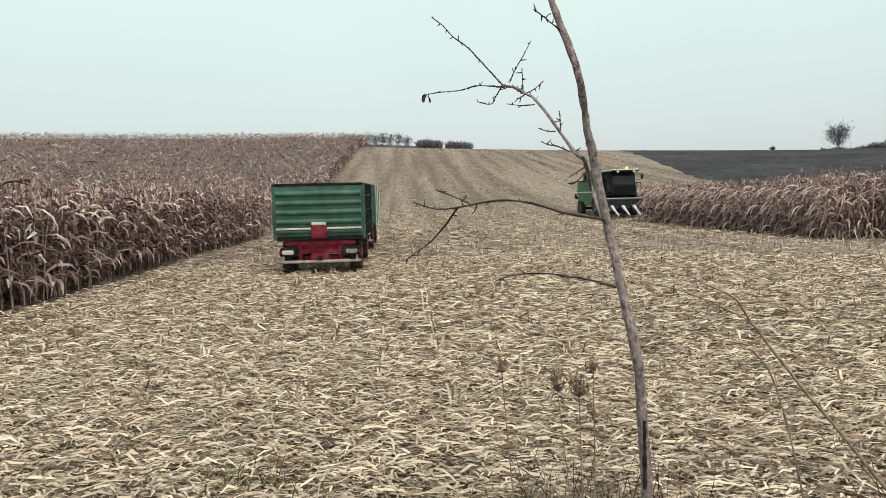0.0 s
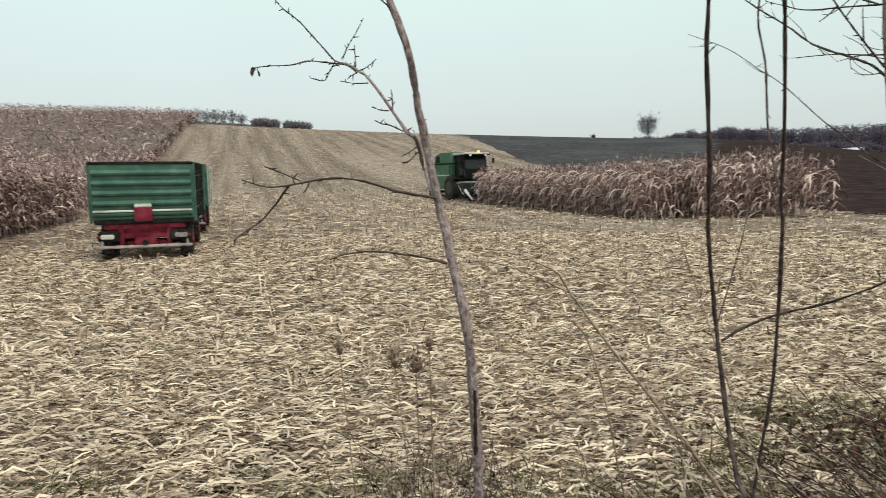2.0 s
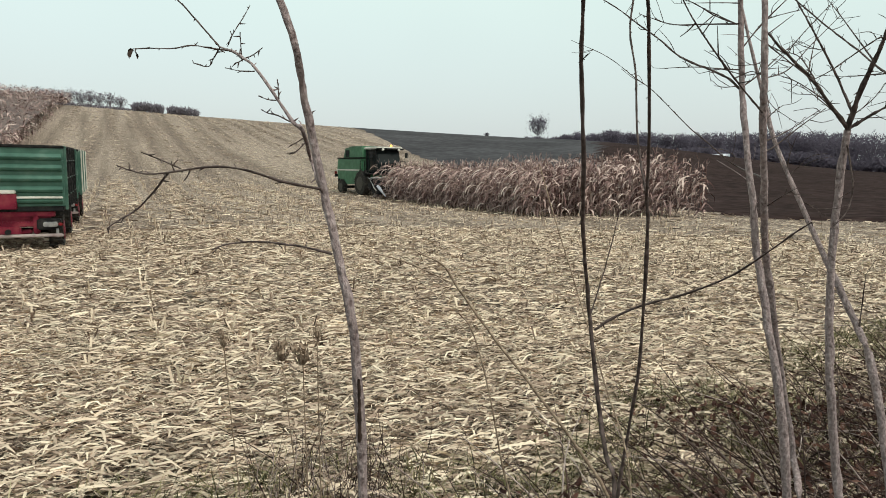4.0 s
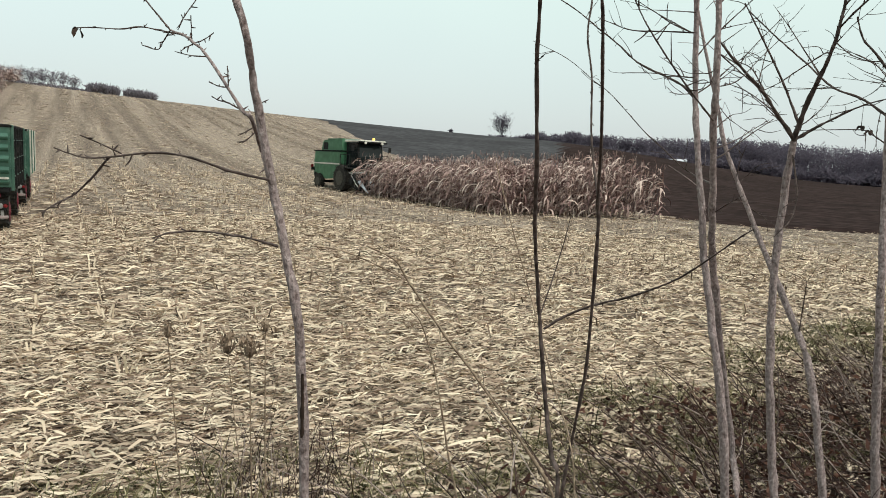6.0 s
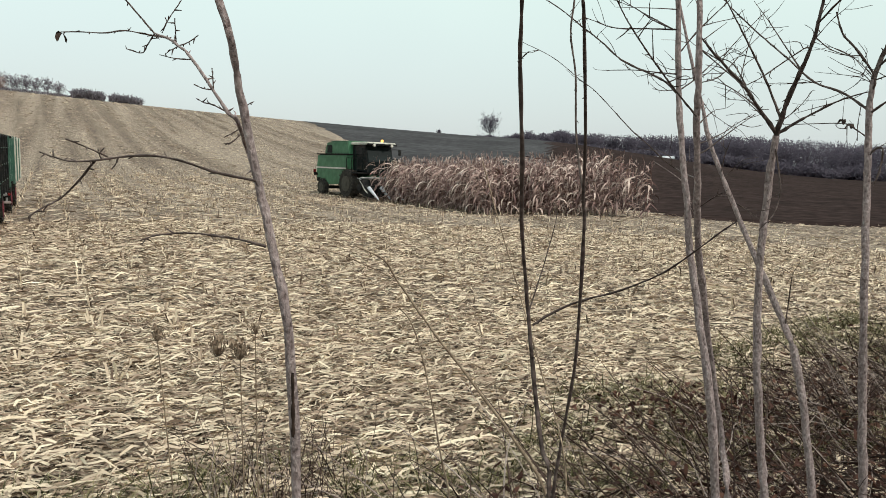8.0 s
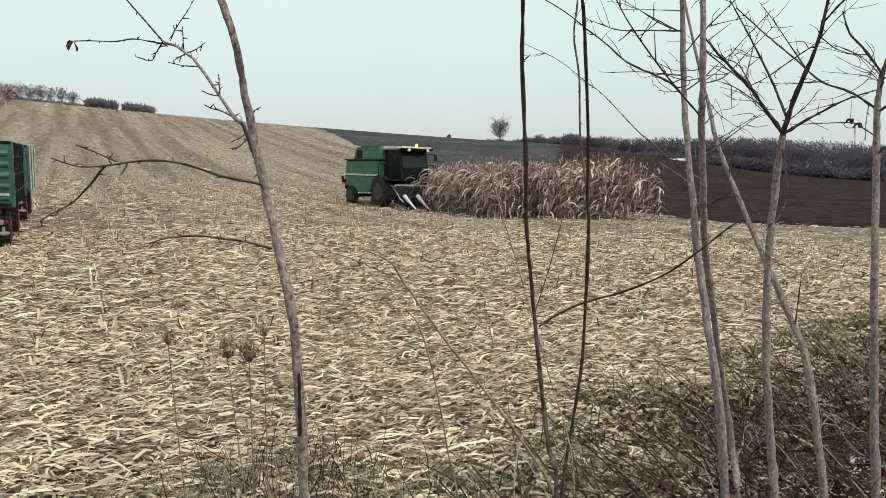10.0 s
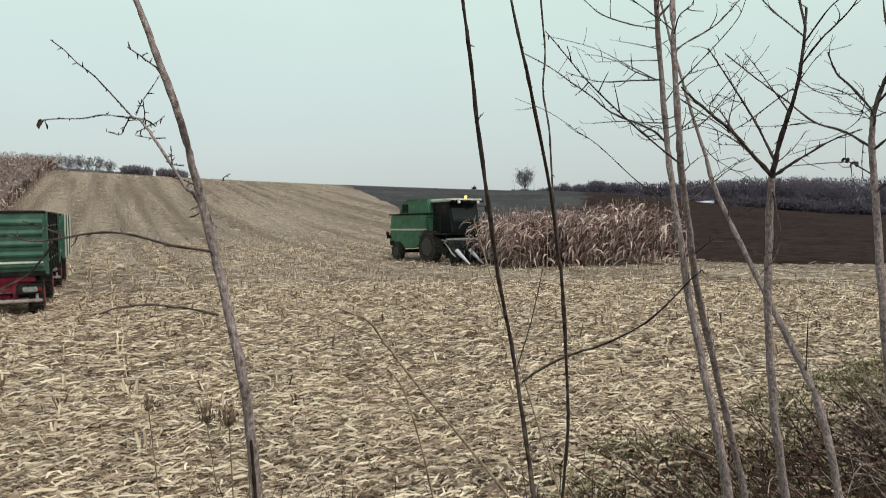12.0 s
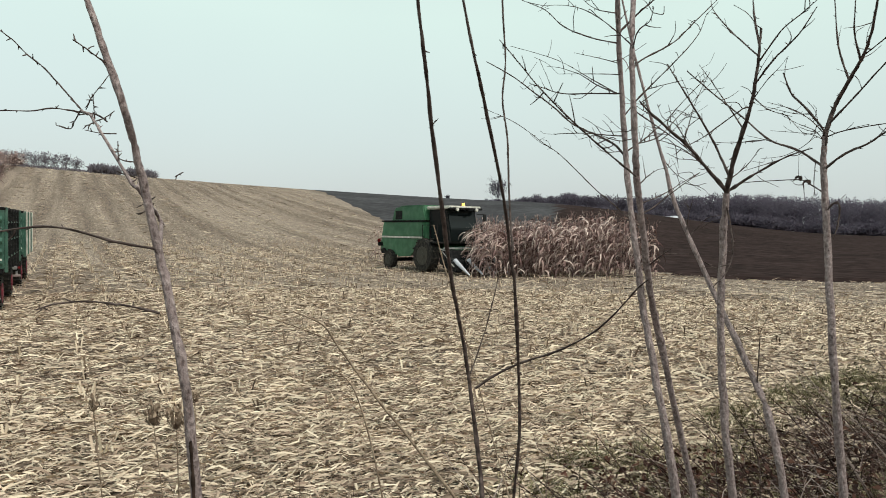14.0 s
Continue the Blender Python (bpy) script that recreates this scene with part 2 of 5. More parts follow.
def tube(points, r0, r1, sides=6, steps=4, wobble=0.0):
    """A tapering round limb along a smooth line through the points."""
    p = np.asarray(points, float)
    ext = np.concatenate([[2 * p[0] - p[1]], p, [2 * p[-1] - p[-2]]])
    line = []
    for i in range(len(p) - 1):
        a, b, c, d = ext[i : i + 4]
        for s in np.arange(steps) / steps:
            line.append(0.5 * (2 * b + (c - a) * s + (2 * a - 5 * b + 4 * c - d) * s**2 + (3 * b - a - 3 * c + d) * s**3))
    line = np.array([*line, p[-1]])
    n = len(line)
    rad = np.linspace(r0, r1, n) * (1 + wobble * rng.standard_normal(n))
    if wobble:
        line = line + rng.standard_normal(line.shape) * rad[:, None] * 0.1
    way = np.gradient(line, axis=0)
    way /= np.linalg.norm(way, axis=1)[:, None] + 1e-9
    ref = np.where(np.abs(way[:, 2:3]) > 0.9, [[1.0, 0, 0]], [[0, 0, 1.0]])
    e1 = np.cross(way, ref)
    e1 /= np.linalg.norm(e1, axis=1)[:, None] + 1e-9
    e2 = np.cross(way, e1)
    ang = np.arange(sides) * 2 * np.pi / sides
    v = line[:, None] + rad[:, None, None] * (e1[:, None] * np.cos(ang)[None, :, None] + e2[:, None] * np.sin(ang)[None, :, None])
    i, j = np.meshgrid(np.arange(n - 1), np.arange(sides), indexing="ij")
    q = np.stack([i * sides + j, i * sides + (j + 1) % sides, (i + 1) * sides + (j + 1) % sides, (i + 1) * sides + j], -1).reshape(-1, 4)
    return v.reshape(-1, 3), q, line, rad


def part(name, data, mat, parent, label=""):
    """Links a bmesh, or a ready mesh, as one mesh object under a thing or part."""
    if isinstance(data, bmesh.types.BMesh):
        me = bpy.data.meshes.new(name)
        data.to_mesh(me)
        data.free()
        me.materials.append(mat)
    else:
        me = data
    ob = new(name, me)
    ob.parent = parent
    return tagged(ob, label)


def slab(sx, sy, sz, at=(0, 0, 0), bevel=0.02, turn=(0, 0, 0), bm=None):
    """A box with eased edges, centred at a point; added to bm where that is given."""
    one = bmesh.new()
    bmesh.ops.create_cube(one, size=1)
    bmesh.ops.scale(one, vec=(sx, sy, sz), verts=one.verts)
    if bevel:
        bmesh.ops.bevel(one, geom=one.edges[:], offset=min(bevel, 0.4 * min(sx, sy, sz)), segments=2, affect="EDGES")
    bmesh.ops.transform(one, matrix=pose(*at, *turn), verts=one.verts)
    if bm is None:
        return one
    me = bpy.data.meshes.new("piece")
    one.to_mesh(me)
    one.free()
    bm.from_mesh(me)
    bpy.data.meshes.remove(me)
    return bm


def drum(r, width, at=(0, 0, 0), segs=24, bevel=0.0, turn=(0, 90, 0), r2=None, bm=None):
    one = bmesh.new()
    bmesh.ops.create_cone(one, cap_ends=True, segments=segs, radius1=r, radius2=r if r2 is None else r2, depth=width)
    if bevel:
        rim = [e for e in one.edges if len(e.link_faces) == 2 and any(len(f.verts) > 4 for f in e.link_faces)]
        bmesh.ops.bevel(one, geom=rim, offset=bevel, segments=3, affect="EDGES")
    bmesh.ops.transform(one, matrix=pose(*at, *turn), verts=one.verts)
    if bm is None:
        return one
    me = bpy.data.meshes.new("piece")
    one.to_mesh(me)
    one.free()
    bm.from_mesh(me)
    bpy.data.meshes.remove(me)
    return bm


def extrude(profile, x0, x1, bevel=0.03):
    """A side profile of (y, z) points drawn out from x0 to x1."""
    bm = bmesh.new()
    a = [bm.verts.new((x0, y, z)) for y, z in profile]
    b = [bm.verts.new((x1, y, z)) for y, z in profile]
    bm.faces.new(a)
    bm.faces.new(b[::-1])
    for i in range(len(a)):
        j = (i + 1) % len(a)
        bm.faces.new((a[j], a[i], b[i], b[j]))
    bmesh.ops.recalc_face_normals(bm, faces=bm.faces[:])
    if bevel:
        bmesh.ops.bevel(bm, geom=bm.edges[:], offset=bevel, segments=2, affect="EDGES")
    return bm


# ---- ground ----
def build_ground():
    rs = np.concatenate([[0.02], np.linspace(0.5, 40, 70), np.geomspace(41, 4500, 110)])
    azs = np.radians(np.linspace(-180, 180, 361)[:-1])
    r, a = np.meshgrid(rs, azs, indexing="ij")
    x, y = r * np.sin(a), r * np.cos(a)
    z = land(x, y)
    bumps = np.array([noise.noise((px * 0.35, py * 0.35, 3.0)) for px, py in zip(x.ravel(), y.ravel())]).reshape(x.shape)
    z = z + 0.05 * bumps * smooth(2.5, 6, r) * (1 - smooth(60, 120, r)) - 0.03
    n = len(azs)
    i, j = np.meshgrid(np.arange(len(rs) - 1), np.arange(n), indexing="ij")
    q = np.stack([i * n + j, (i + 1) * n + j, (i + 1) * n + (j + 1) % n, i * n + (j + 1) % n], -1).reshape(-1, 4)
    me = mesh_of("ground", np.stack([x, y, z], -1).reshape(-1, 3), q, M_STUBBLE, True)
    return tagged(new("ground", me), "harvested maize field of pale chopped straw on soil darkened as shade", "ground", kind="structure")


def build_plough():
    """Dark ploughed land behind the standing maize, up the hill to the woods."""
    w = np.concatenate([np.linspace(0, 40, 41), np.geomspace(42, 600, 40)])
    q = np.concatenate([np.linspace(0, 60, 61), np.geomspace(62, 420, 50)])
    ww, qq = np.meshgrid(w, q, indexing="ij")
    y = 22.8 - 0.5 * ww + qq * (1 + ww * 0.004)
    edge = 0.35 * np.sin(y * 0.9) + 0.25 * np.sin(y * 2.3)
    x = 22.0 + 0.028 * np.clip(y, 0, 400) + ww + edge * (ww < 0.5)
    z = land(x, y) + (0.04 + 0.07 * rng.random(x.shape) * (np.hypot(x, y) < 90)) * np.where((ww < 0.5) | (qq < 0.5), -0.6, 1.0)
    n = len(q)
    i, j = np.meshgrid(np.arange(len(w) - 1), np.arange(n - 1), indexing="ij")
    f = np.stack([i * n + j, (i + 1) * n + j, (i + 1) * n + j + 1, i * n + j + 1], -1).reshape(-1, 4)
    v = np.stack([x, y, z], -1).reshape(-1, 3)
    mid = v[f].mean(1)
    # the slope left of 30 degrees and past 70 m takes the greyer material
    far_slope = (np.degrees(np.arctan2(mid[:, 0], mid[:, 1])) < 30) & (np.hypot(mid[:, 0], mid[:, 1]) > 70)
    tagged(new("far_slope_field", mesh_of("far_slope_field", v, f[far_slope], M_FARSLOPE, True)), "dark grey field on the far slope", "field", kind="structure")
    me = mesh_of("ploughed_field", v, f[~far_slope], M_SOIL)
    return tagged(new("ploughed_field", me), "dark brown freshly ploughed field beyond the maize", "field", kind="structure")


ground = build_ground()
build_plough()


# ---- straw litter ----
def scatter(n, r0, r1, a0=-48, a1=68):
    r = np.sqrt(rng.uniform(r0**2, r1**2, n))
    a = np.radians(rng.uniform(a0, a1, n))
    return r * np.sin(a), r * np.cos(a)


def keep_field(x, y):
    """Where the field lies open: not in the left maize and not on the ploughed land."""
    a = radians(9.5)
    u = x * math.cos(a) + y * math.sin(a)
    verge = (x - 2.75) * 0.34 - (y - 3.3) * 0.94 + 0.25 * np.sin(x * 2.1) * np.sin(y * 2.7)
    thin = (verge > 0.1) & (verge < 4) & (y > 0) & (rng.random(len(x)) < 0.5)
    thin |= (verge > -1.5) & (verge <= 0.1) & (x > 2.4) & (y > 0) & (rng.random(len(x)) < 0.1 + 0.3 * smooth(-1.5, 0.1, verge))
    worn = (np.abs(y - (27.4 - 0.37 * (x - 10.3)) + 2.5) < 4.5) & (x > 5) & (rng.random(len(x)) < 0.5)
    return (u > -7.0) & ~thin & ~worn & ~((x > 22.2) & (y > 22.9 - 0.5 * (x - 22)))


def litter(name, n, r0, r1, size, segs, label, wmax=0.05):
    x, y = scatter(n, r0, r1)
    ok = keep_field(x, y)
    if 8 < r0 < 50:
        tuft = np.array([noise.noise((px * 0.8, py * 0.45, 4.0)) + 0.6 * noise.noise((px * 2.1, py * 1.1, 6.0)) for px, py in zip(x, y)])
        ok &= rng.random(len(x)) < 0.78 + 0.9 * tuft * smooth(8, 25, np.hypot(x, y))
    if r0 > 20:
        a = radians(9.5)
        swath = np.sin((x * math.cos(a) + y * math.sin(a)) * 2 * np.pi / 3.0 + 0.6 * np.sin(y * 0.05))
        ok &= rng.random(len(x)) < 0.5 + 0.45 * swath * smooth(20, 45, np.hypot(x, y))
    x, y = x[ok], y[ok]
    n = len(x)
    patch = np.array([noise.noise((px * 0.5, py * 0.5, 9.0)) for px, py in zip(x, y)])
    lift = rng.random(n) ** 1.6 * (0.085 + 0.07 * np.clip(patch, 0, 1))
    lying = rng.random(n) < 0.78
    az = np.where(lying, rng.normal(0.05, 0.42, n) + np.pi * rng.integers(0, 2, n), rng.uniform(0, 2 * np.pi, n))
    base = np.stack([x, y, land(x, y) + lift - 0.005], -1)
    length = size * np.exp(rng.normal(0, 0.45, n))
    width = np.minimum(length * rng.uniform(0.09, 0.22, n), wmax)
    p0 = rng.normal(0.1, 0.2, n)
    p1 = -np.abs(rng.normal(0.2, 0.3, n)) + 0.1
    v, q = ribbons(base, az, p0, p1, length, width, segs, rng.normal(0, 0.55, n), rng.normal(0, 0.6, n))
    v[:, 2] = np.maximum(v[:, 2], land(v[:, 0], v[:, 1]) - 0.02)
    return tagged(new(name, mesh_of(name, v, q, M_LITTER)), label, "straw", kind="stuff")


litter("straw_litter", 125000, 2.6, 9.0, 0.098, 2, "pale dry maize husks and leaves strewn on the field", 0.021)
litter("straw_litter", 200000, 8.6, 22.0, 0.125, 2, "pale dry maize straw strewn over the open field", 0.03)
litter("straw_litter", 170000, 21.0, 55.0, 0.22, 1, "pale dry maize straw farther out on the stubble", 0.075)
litter("straw_litter", 150000, 54.0, 165.0, 0.3, 1, "pale straw swaths on the harvested hillside", 0.09)


def stubble():
    """Short cut stalks that still stand in rows."""
    v = rng.uniform(6, 60, 5200)
    u = np.round(rng.uniform(-6, 22, 5200) / 0.75) * 0.75 + rng.normal(0, 0.06, 5200)
    x, y = place(u, v)
    ok = keep_field(x, y) & (y > 5)
    x, y = x[ok], y[ok]
    n = len(x)
    base = np.stack([x, y, land(x, y) - 0.02], -1)
    parts = [ribbons(base, rng.uniform(0, 6.28, n), rng.uniform(0.9, 1.5, n), rng.uniform(0.8, 1.5, n), rng.uniform(0.08, 0.26, n), 0.028, 1, taper=0.8) for _ in range(2)]
    vv, q = merge(parts)
    tagged(new("stubble_stalks", mesh_of("stubble_stalks", vv, q, M_LITTER)), "short cut maize stalks standing in rows", "stubble", kind="stuff")


stubble()


# ---- standing maize ----
def maize(x, y, high, leaves=9, segs=4, tassel=True, spread=1.0, wind=2.7, hang=0.0):
    """Dry maize plants at the given places, as arrays of corners and faces."""
    n = len(x)
    z = land(x, y) - 0.03
    base = np.stack([x, y, z], -1)
    high = np.broadcast_to(high, (n,)) * rng.uniform(0.86, 1.1, n)
    lean, way = np.abs(rng.normal(0, 0.07, n)), rng.uniform(0, 6.28, n)
    out = []
    for side in (0.0, np.pi / 2):
        out.append(ribbons(base, way, np.pi / 2 - lean, np.pi / 2 - lean * 2.2, high * 0.93, 0.026, 2, side, taper=0.5))
    for k in range(leaves):
        f = 0.12 + 0.84 * (k + rng.random(n)) / leaves
        at = base + np.stack([np.cos(way) * lean * high * f * 1.3, np.sin(way) * lean * high * f * 1.3, high * 0.93 * f], -1)
        az = np.where(rng.random(n) < 0.45 + 0.25 * hang, rng.normal(wind, 0.9 - 0.35 * hang, n), rng.uniform(0, 6.28, n))
        out.append(ribbons(at, az, rng.normal((0.6 if segs > 2 else 0.35) - 0.5 * hang, 0.35, n), rng.normal((-0.95 if segs > 2 else -0.6) - 0.4 * hang, 0.35, n), rng.uniform(0.45, 0.95, n) * spread, rng.uniform(0.04, 0.095, n) * (1 + 0.6 * (segs < 3)), segs, rng.normal(0, 0.5, n), rng.normal(0, 0.4, n), taper=0.15))
    if tassel:
        tip = base + np.stack([np.cos(way) * lean * high, np.sin(way) * lean * high, high * 0.92], -1)
        for _ in range(3):
            out.append(ribbons(tip, rng.uniform(0, 6.28, n), rng.normal(1.25, 0.25, n), rng.normal(0.5, 0.5, n), rng.uniform(0.2, 0.36, n), 0.022, 2))
        ear = base + np.stack([np.cos(way) * 0.03, np.sin(way) * 0.03, high * rng.uniform(0.38, 0.5, n)], -1)
        out.append(ribbons(ear, rng.uniform(0, 6.28, n), rng.normal(-0.4, 0.5, n), rng.normal(-1.2, 0.3, n), 0.22, 0.07, 2))
    return merge(out)


def row_places(u0, u1, v0, v1, du, dv):
    u, v = np.meshgrid(np.arange(u0, u1, du), np.arange(v0, v1, dv), indexing="ij")
    u, v = u.ravel(), v.ravel()
    return u + rng.normal(0, 0.06, len(u)), v + rng.uniform(-0.4, 0.4, len(u)) * dv


def left_maize():
    def field(name, u0, v0, v1, du, dv, high, leaves, segs, tassel, spread, label):
        u, v = row_places(u0, -6.9, v0, v1, du, dv)
        edge = -7.12 - 0.25 * np.sin(v * 0.13)
        x, y = place(u, v)
        az = np.degrees(np.arctan2(x, y))
        ok = (az > -52) & (u < edge)
        vq = maize(x[ok], y[ok], high, leaves, segs, tassel, spread)
        tagged(new(name, mesh_of(name, *vq, M_CORN)), label, "maize", kind="stuff")

    field("standing_maize", -9.2, 8.5, 36, 0.55, 0.14, 2.42, 12, 3, True, 0.9, "tall dry brown maize in the dense outer rows")
    field("standing_maize", -13.5, 8.5, 36, 0.75, 0.2, 2.45, 10, 4, True, 1.0, "tall dry brown maize standing along the open field")
    field("standing_maize", -34, 12, 40, 0.75, 0.45, 2.5, 6, 3, True, 1.1, "tall dry brown maize deep inside the stand")
    field("standing_maize", -60, 36, 80, 0.9, 0.6, 2.5, 5, 2, True, 1.3, "dry brown maize standing up the slope")
    field("standing_maize", -160, 78, 190, 1.6, 1.2, 3.2, 4, 2, False, 1.7, "dry brown maize standing up to the crest")
    # closed sheet added below the tops to fill the sparse stand
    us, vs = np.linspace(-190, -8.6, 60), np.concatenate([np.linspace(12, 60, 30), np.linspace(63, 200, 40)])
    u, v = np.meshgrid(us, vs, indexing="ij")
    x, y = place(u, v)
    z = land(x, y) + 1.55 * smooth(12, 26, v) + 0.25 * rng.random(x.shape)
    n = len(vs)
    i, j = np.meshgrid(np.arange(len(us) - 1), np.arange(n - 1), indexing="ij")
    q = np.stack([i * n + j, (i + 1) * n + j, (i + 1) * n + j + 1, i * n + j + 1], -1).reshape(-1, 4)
    tagged(new("maize_fill_sheet", mesh_of("maize_fill_sheet", np.stack([x, y, z], -1).reshape(-1, 3), q, M_UNDER)), "closed brown sheet that fills the stand below the maize tops", "maize", kind="stuff")


left_maize()

# the combine's way: ground under its front axle, by seconds
WAY = [(0.0, 7.84, 49.0), (3.0, 9.0, 46.3), (6.5, 10.2, 41.6), (7.5, 10.35, 39.8), (9.8, 10.8, 35.8), (12.0, 11.5, 33.1), (14.0, 12.2, 31.3)]
HEAD = 17.0


def way_at(y):
    """x of the combine's line at a given y."""
    return 7.95 + (49.0 - y) * 0.24


def front_edge(x):
    return 27.4 - 0.37 * (x - 10.3)


def right_maize():
    """The block of maize that the combine works round; the strip before its header is built apart."""
    def block(name, back0, back1, step, leaves, segs, label):
        d = np.arange(back0, back1, step)
        x, y = [], []
        for b in d:
            for off in np.arange(1.95, 14, 0.75 if step < 0.5 else 0.9):
                yy = front_edge(10.3 + off) + b
                x.append(way_at(yy) + off)
                y.append(yy)
        x, y = np.array(x) + rng.normal(0, 0.07, len(x)), np.array(y) + rng.normal(0, 0.09, len(y))
        ok = (x < 19.9 + 0.015 * y + rng.normal(0, 0.15, len(x))) & (y < 43.6 + rng.normal(0, 0.2, len(x)))
        x, y = x[ok], y[ok]
        high = 2.34 + 0.6 * smooth(13, 18.5, x) - 0.4 * smooth(19.2, 20.3, x)
        tagged(new(name, mesh_of(name, *maize(x, y, high, leaves, segs, wind=3.3, hang=1.0), M_CORN)), label, "maize", kind="stuff")

    block("standing_maize", 0.0, 5.0, 0.17, 14, 4, "dry brown maize with drooping leaves and pale tassels")
    block("standing_maize", 5.0, 24, 0.5, 8, 3, "dry brown maize behind the front rows")


right_maize()


def cut_strip():
    """Short lengths of the four rows before the combine; each goes down as the header reaches it."""
    kinds = []
    for _ in range(4):
        x = np.repeat(np.arange(-0.45, 2.25, 0.67), 5) + rng.normal(0, 0.06, 25)
        y = np.tile(np.linspace(-0.32, 0.32, 5), 5) + rng.normal(0, 0.05, 25)
        kinds.append(mesh_of("maize_clump", *maize(x, y, 2.35, 12, 4, wind=3.0, hang=1.0), M_CORN))
    clumps = []
    for i in range(33):
        y = 43.6 - 0.75 * i
        if y < 26.6:
            break
        ob = new("maize_clump", kinds[i % 4])
        tagged(ob, "clump of dry maize waiting before the combine", "maize", "rows being cut")
        clumps.append((ob, way_at(y), y))
    return clumps


CLUMPS = cut_strip()


# ---- distance: woods, hedges, a lone tree, a low white roof ----
def bare_crown(x, y, high, wide, n_twigs, thick, z0=None):
    """A far bare tree or bush: a stem and many thin branching strips."""
    z = float(land(x, y)) if z0 is None else z0
    out = [ribbons(np.array([[x, y, z - 0.3]]), 0.0, 1.55, 1.5, high * 0.75, thick * 2.2, 3, taper=0.4)]
    f = rng.uniform(0.15, 0.75, n_twigs)
    base = np.stack([x + rng.normal(0, 0.1, n_twigs), y + rng.normal(0, 0.1, n_twigs), z + high * f], -1)
    az = rng.uniform(0, 6.28, n_twigs)
    ln = wide * rng.uniform(0.4, 1.0, n_twigs)
    v, q = ribbons(base, az, rng.uniform(0.0, 0.9, n_twigs), rng.uniform(0.4, 1.4, n_twigs), ln, thick, 3, taper=0.15)
    out.append((v, q))
    tips = v.reshape(n_twigs, 4, 2, 3).mean(2)
    for k in (1, 2, 3):
        m = n_twigs * 2
        b = np.repeat(tips[:, k], 2, 0)
        out.append(ribbons(b, rng.uniform(0, 6.28, m), rng.uniform(-0.5, 1.2, m), rng.uniform(-0.3, 1.4, m), wide * rng.uniform(0.15, 0.45, m), thick * 0.55, 2, taper=0.15))
    return merge(out)


def cloud(cx, cy, z0, high, wide, n, size):
    """The fuzzy twig mass of one far bare crown: many short strips in a rounded, uneven volume."""
    d = rng.normal(0, 1, (n, 3))
    d = d / np.linalg.norm(d, axis=1)[:, None] * rng.random(n)[:, None] ** 0.42
    p = np.stack([cx + d[:, 0] * wide, cy + d[:, 1] * wide, z0 + high * 0.58 + d[:, 2] * high * 0.42], -1)
    return ribbons(p, rng.uniform(0, 6.28, n), rng.uniform(-0.4, 1.3, n), rng.uniform(-0.6, 1.4, n), size * rng.uniform(0.6, 1.6, n), size * rng.uniform(0.16, 0.4, n), 2, rng.uniform(-1, 1, n), taper=0.25)


def woods():
    """A belt of bare trees along the far edge of the ploughed land."""
    out = []
    for i in range(520):
        az = 24.0 + 50 * rng.random()
        r = rng.uniform(228, 300)
        x, y = r * math.sin(radians(az)), r * math.cos(radians(az))
        z = float(land(x, y))
        goal = 2.7 + 0.3 * noise.noise((az * 0.6, 1.0, 0.0)) - 0.4 * float(smooth(44, 54, az)) + 0.4 * float(smooth(26, 29, az)) + rng.normal(0, 0.1)
        high = max(1.5, 1.93 + r * math.tan(radians(goal)) - z)
        wide = max(1.3, min(3.4, high * 0.4))
        out.append(cloud(x, y, z, high, wide, 260, 0.85))
        out.append(ribbons(np.array([[x, y, z - 0.2]]), 0.0, 1.57, 1.5, high * 0.7, 0.3, 2, taper=0.4))
    tagged(new("distant_woods", mesh_of("distant_woods", *merge(out), M_WOOD)), "purple-brown bare woods along the far field edge, with haze in their colour", "woods", kind="stuff")
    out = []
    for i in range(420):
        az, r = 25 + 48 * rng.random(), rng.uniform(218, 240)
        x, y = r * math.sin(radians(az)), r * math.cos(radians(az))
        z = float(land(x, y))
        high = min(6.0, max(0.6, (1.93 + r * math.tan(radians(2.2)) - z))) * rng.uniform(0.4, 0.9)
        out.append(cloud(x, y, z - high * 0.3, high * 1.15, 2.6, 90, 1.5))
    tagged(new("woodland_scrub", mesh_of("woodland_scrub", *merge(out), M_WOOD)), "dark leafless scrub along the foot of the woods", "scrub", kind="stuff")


woods()


def far_thing(name, label, category, az, r, high, wide, twigs, thick, mat, z0=None, group=""):
    x, y = r * math.sin(radians(az)), r * math.cos(radians(az))
    v, q = merge([bare_crown(0, 0, high, wide, twigs, thick, 0.0), cloud(0, 0, high * 0.15, high * 0.85, wide * 0.6, twigs * 6, thick * 4)])
    ob = new(name, mesh_of(name, v, q, mat))
    ob.matrix_basis = pose(x, y, float(land(x, y)) if z0 is None else z0)
    return tagged(ob, label, category, group)


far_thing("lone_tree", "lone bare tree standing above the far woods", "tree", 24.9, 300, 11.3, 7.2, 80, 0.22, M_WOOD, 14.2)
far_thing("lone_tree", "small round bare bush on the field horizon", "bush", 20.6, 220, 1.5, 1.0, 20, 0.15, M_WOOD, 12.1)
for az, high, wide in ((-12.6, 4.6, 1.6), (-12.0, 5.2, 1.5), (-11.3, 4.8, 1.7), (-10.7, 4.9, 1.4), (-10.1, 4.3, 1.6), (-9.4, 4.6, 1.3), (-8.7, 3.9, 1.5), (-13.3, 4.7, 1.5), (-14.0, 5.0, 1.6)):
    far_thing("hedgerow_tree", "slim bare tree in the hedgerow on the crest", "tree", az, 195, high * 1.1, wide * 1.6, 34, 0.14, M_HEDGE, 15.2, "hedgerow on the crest")


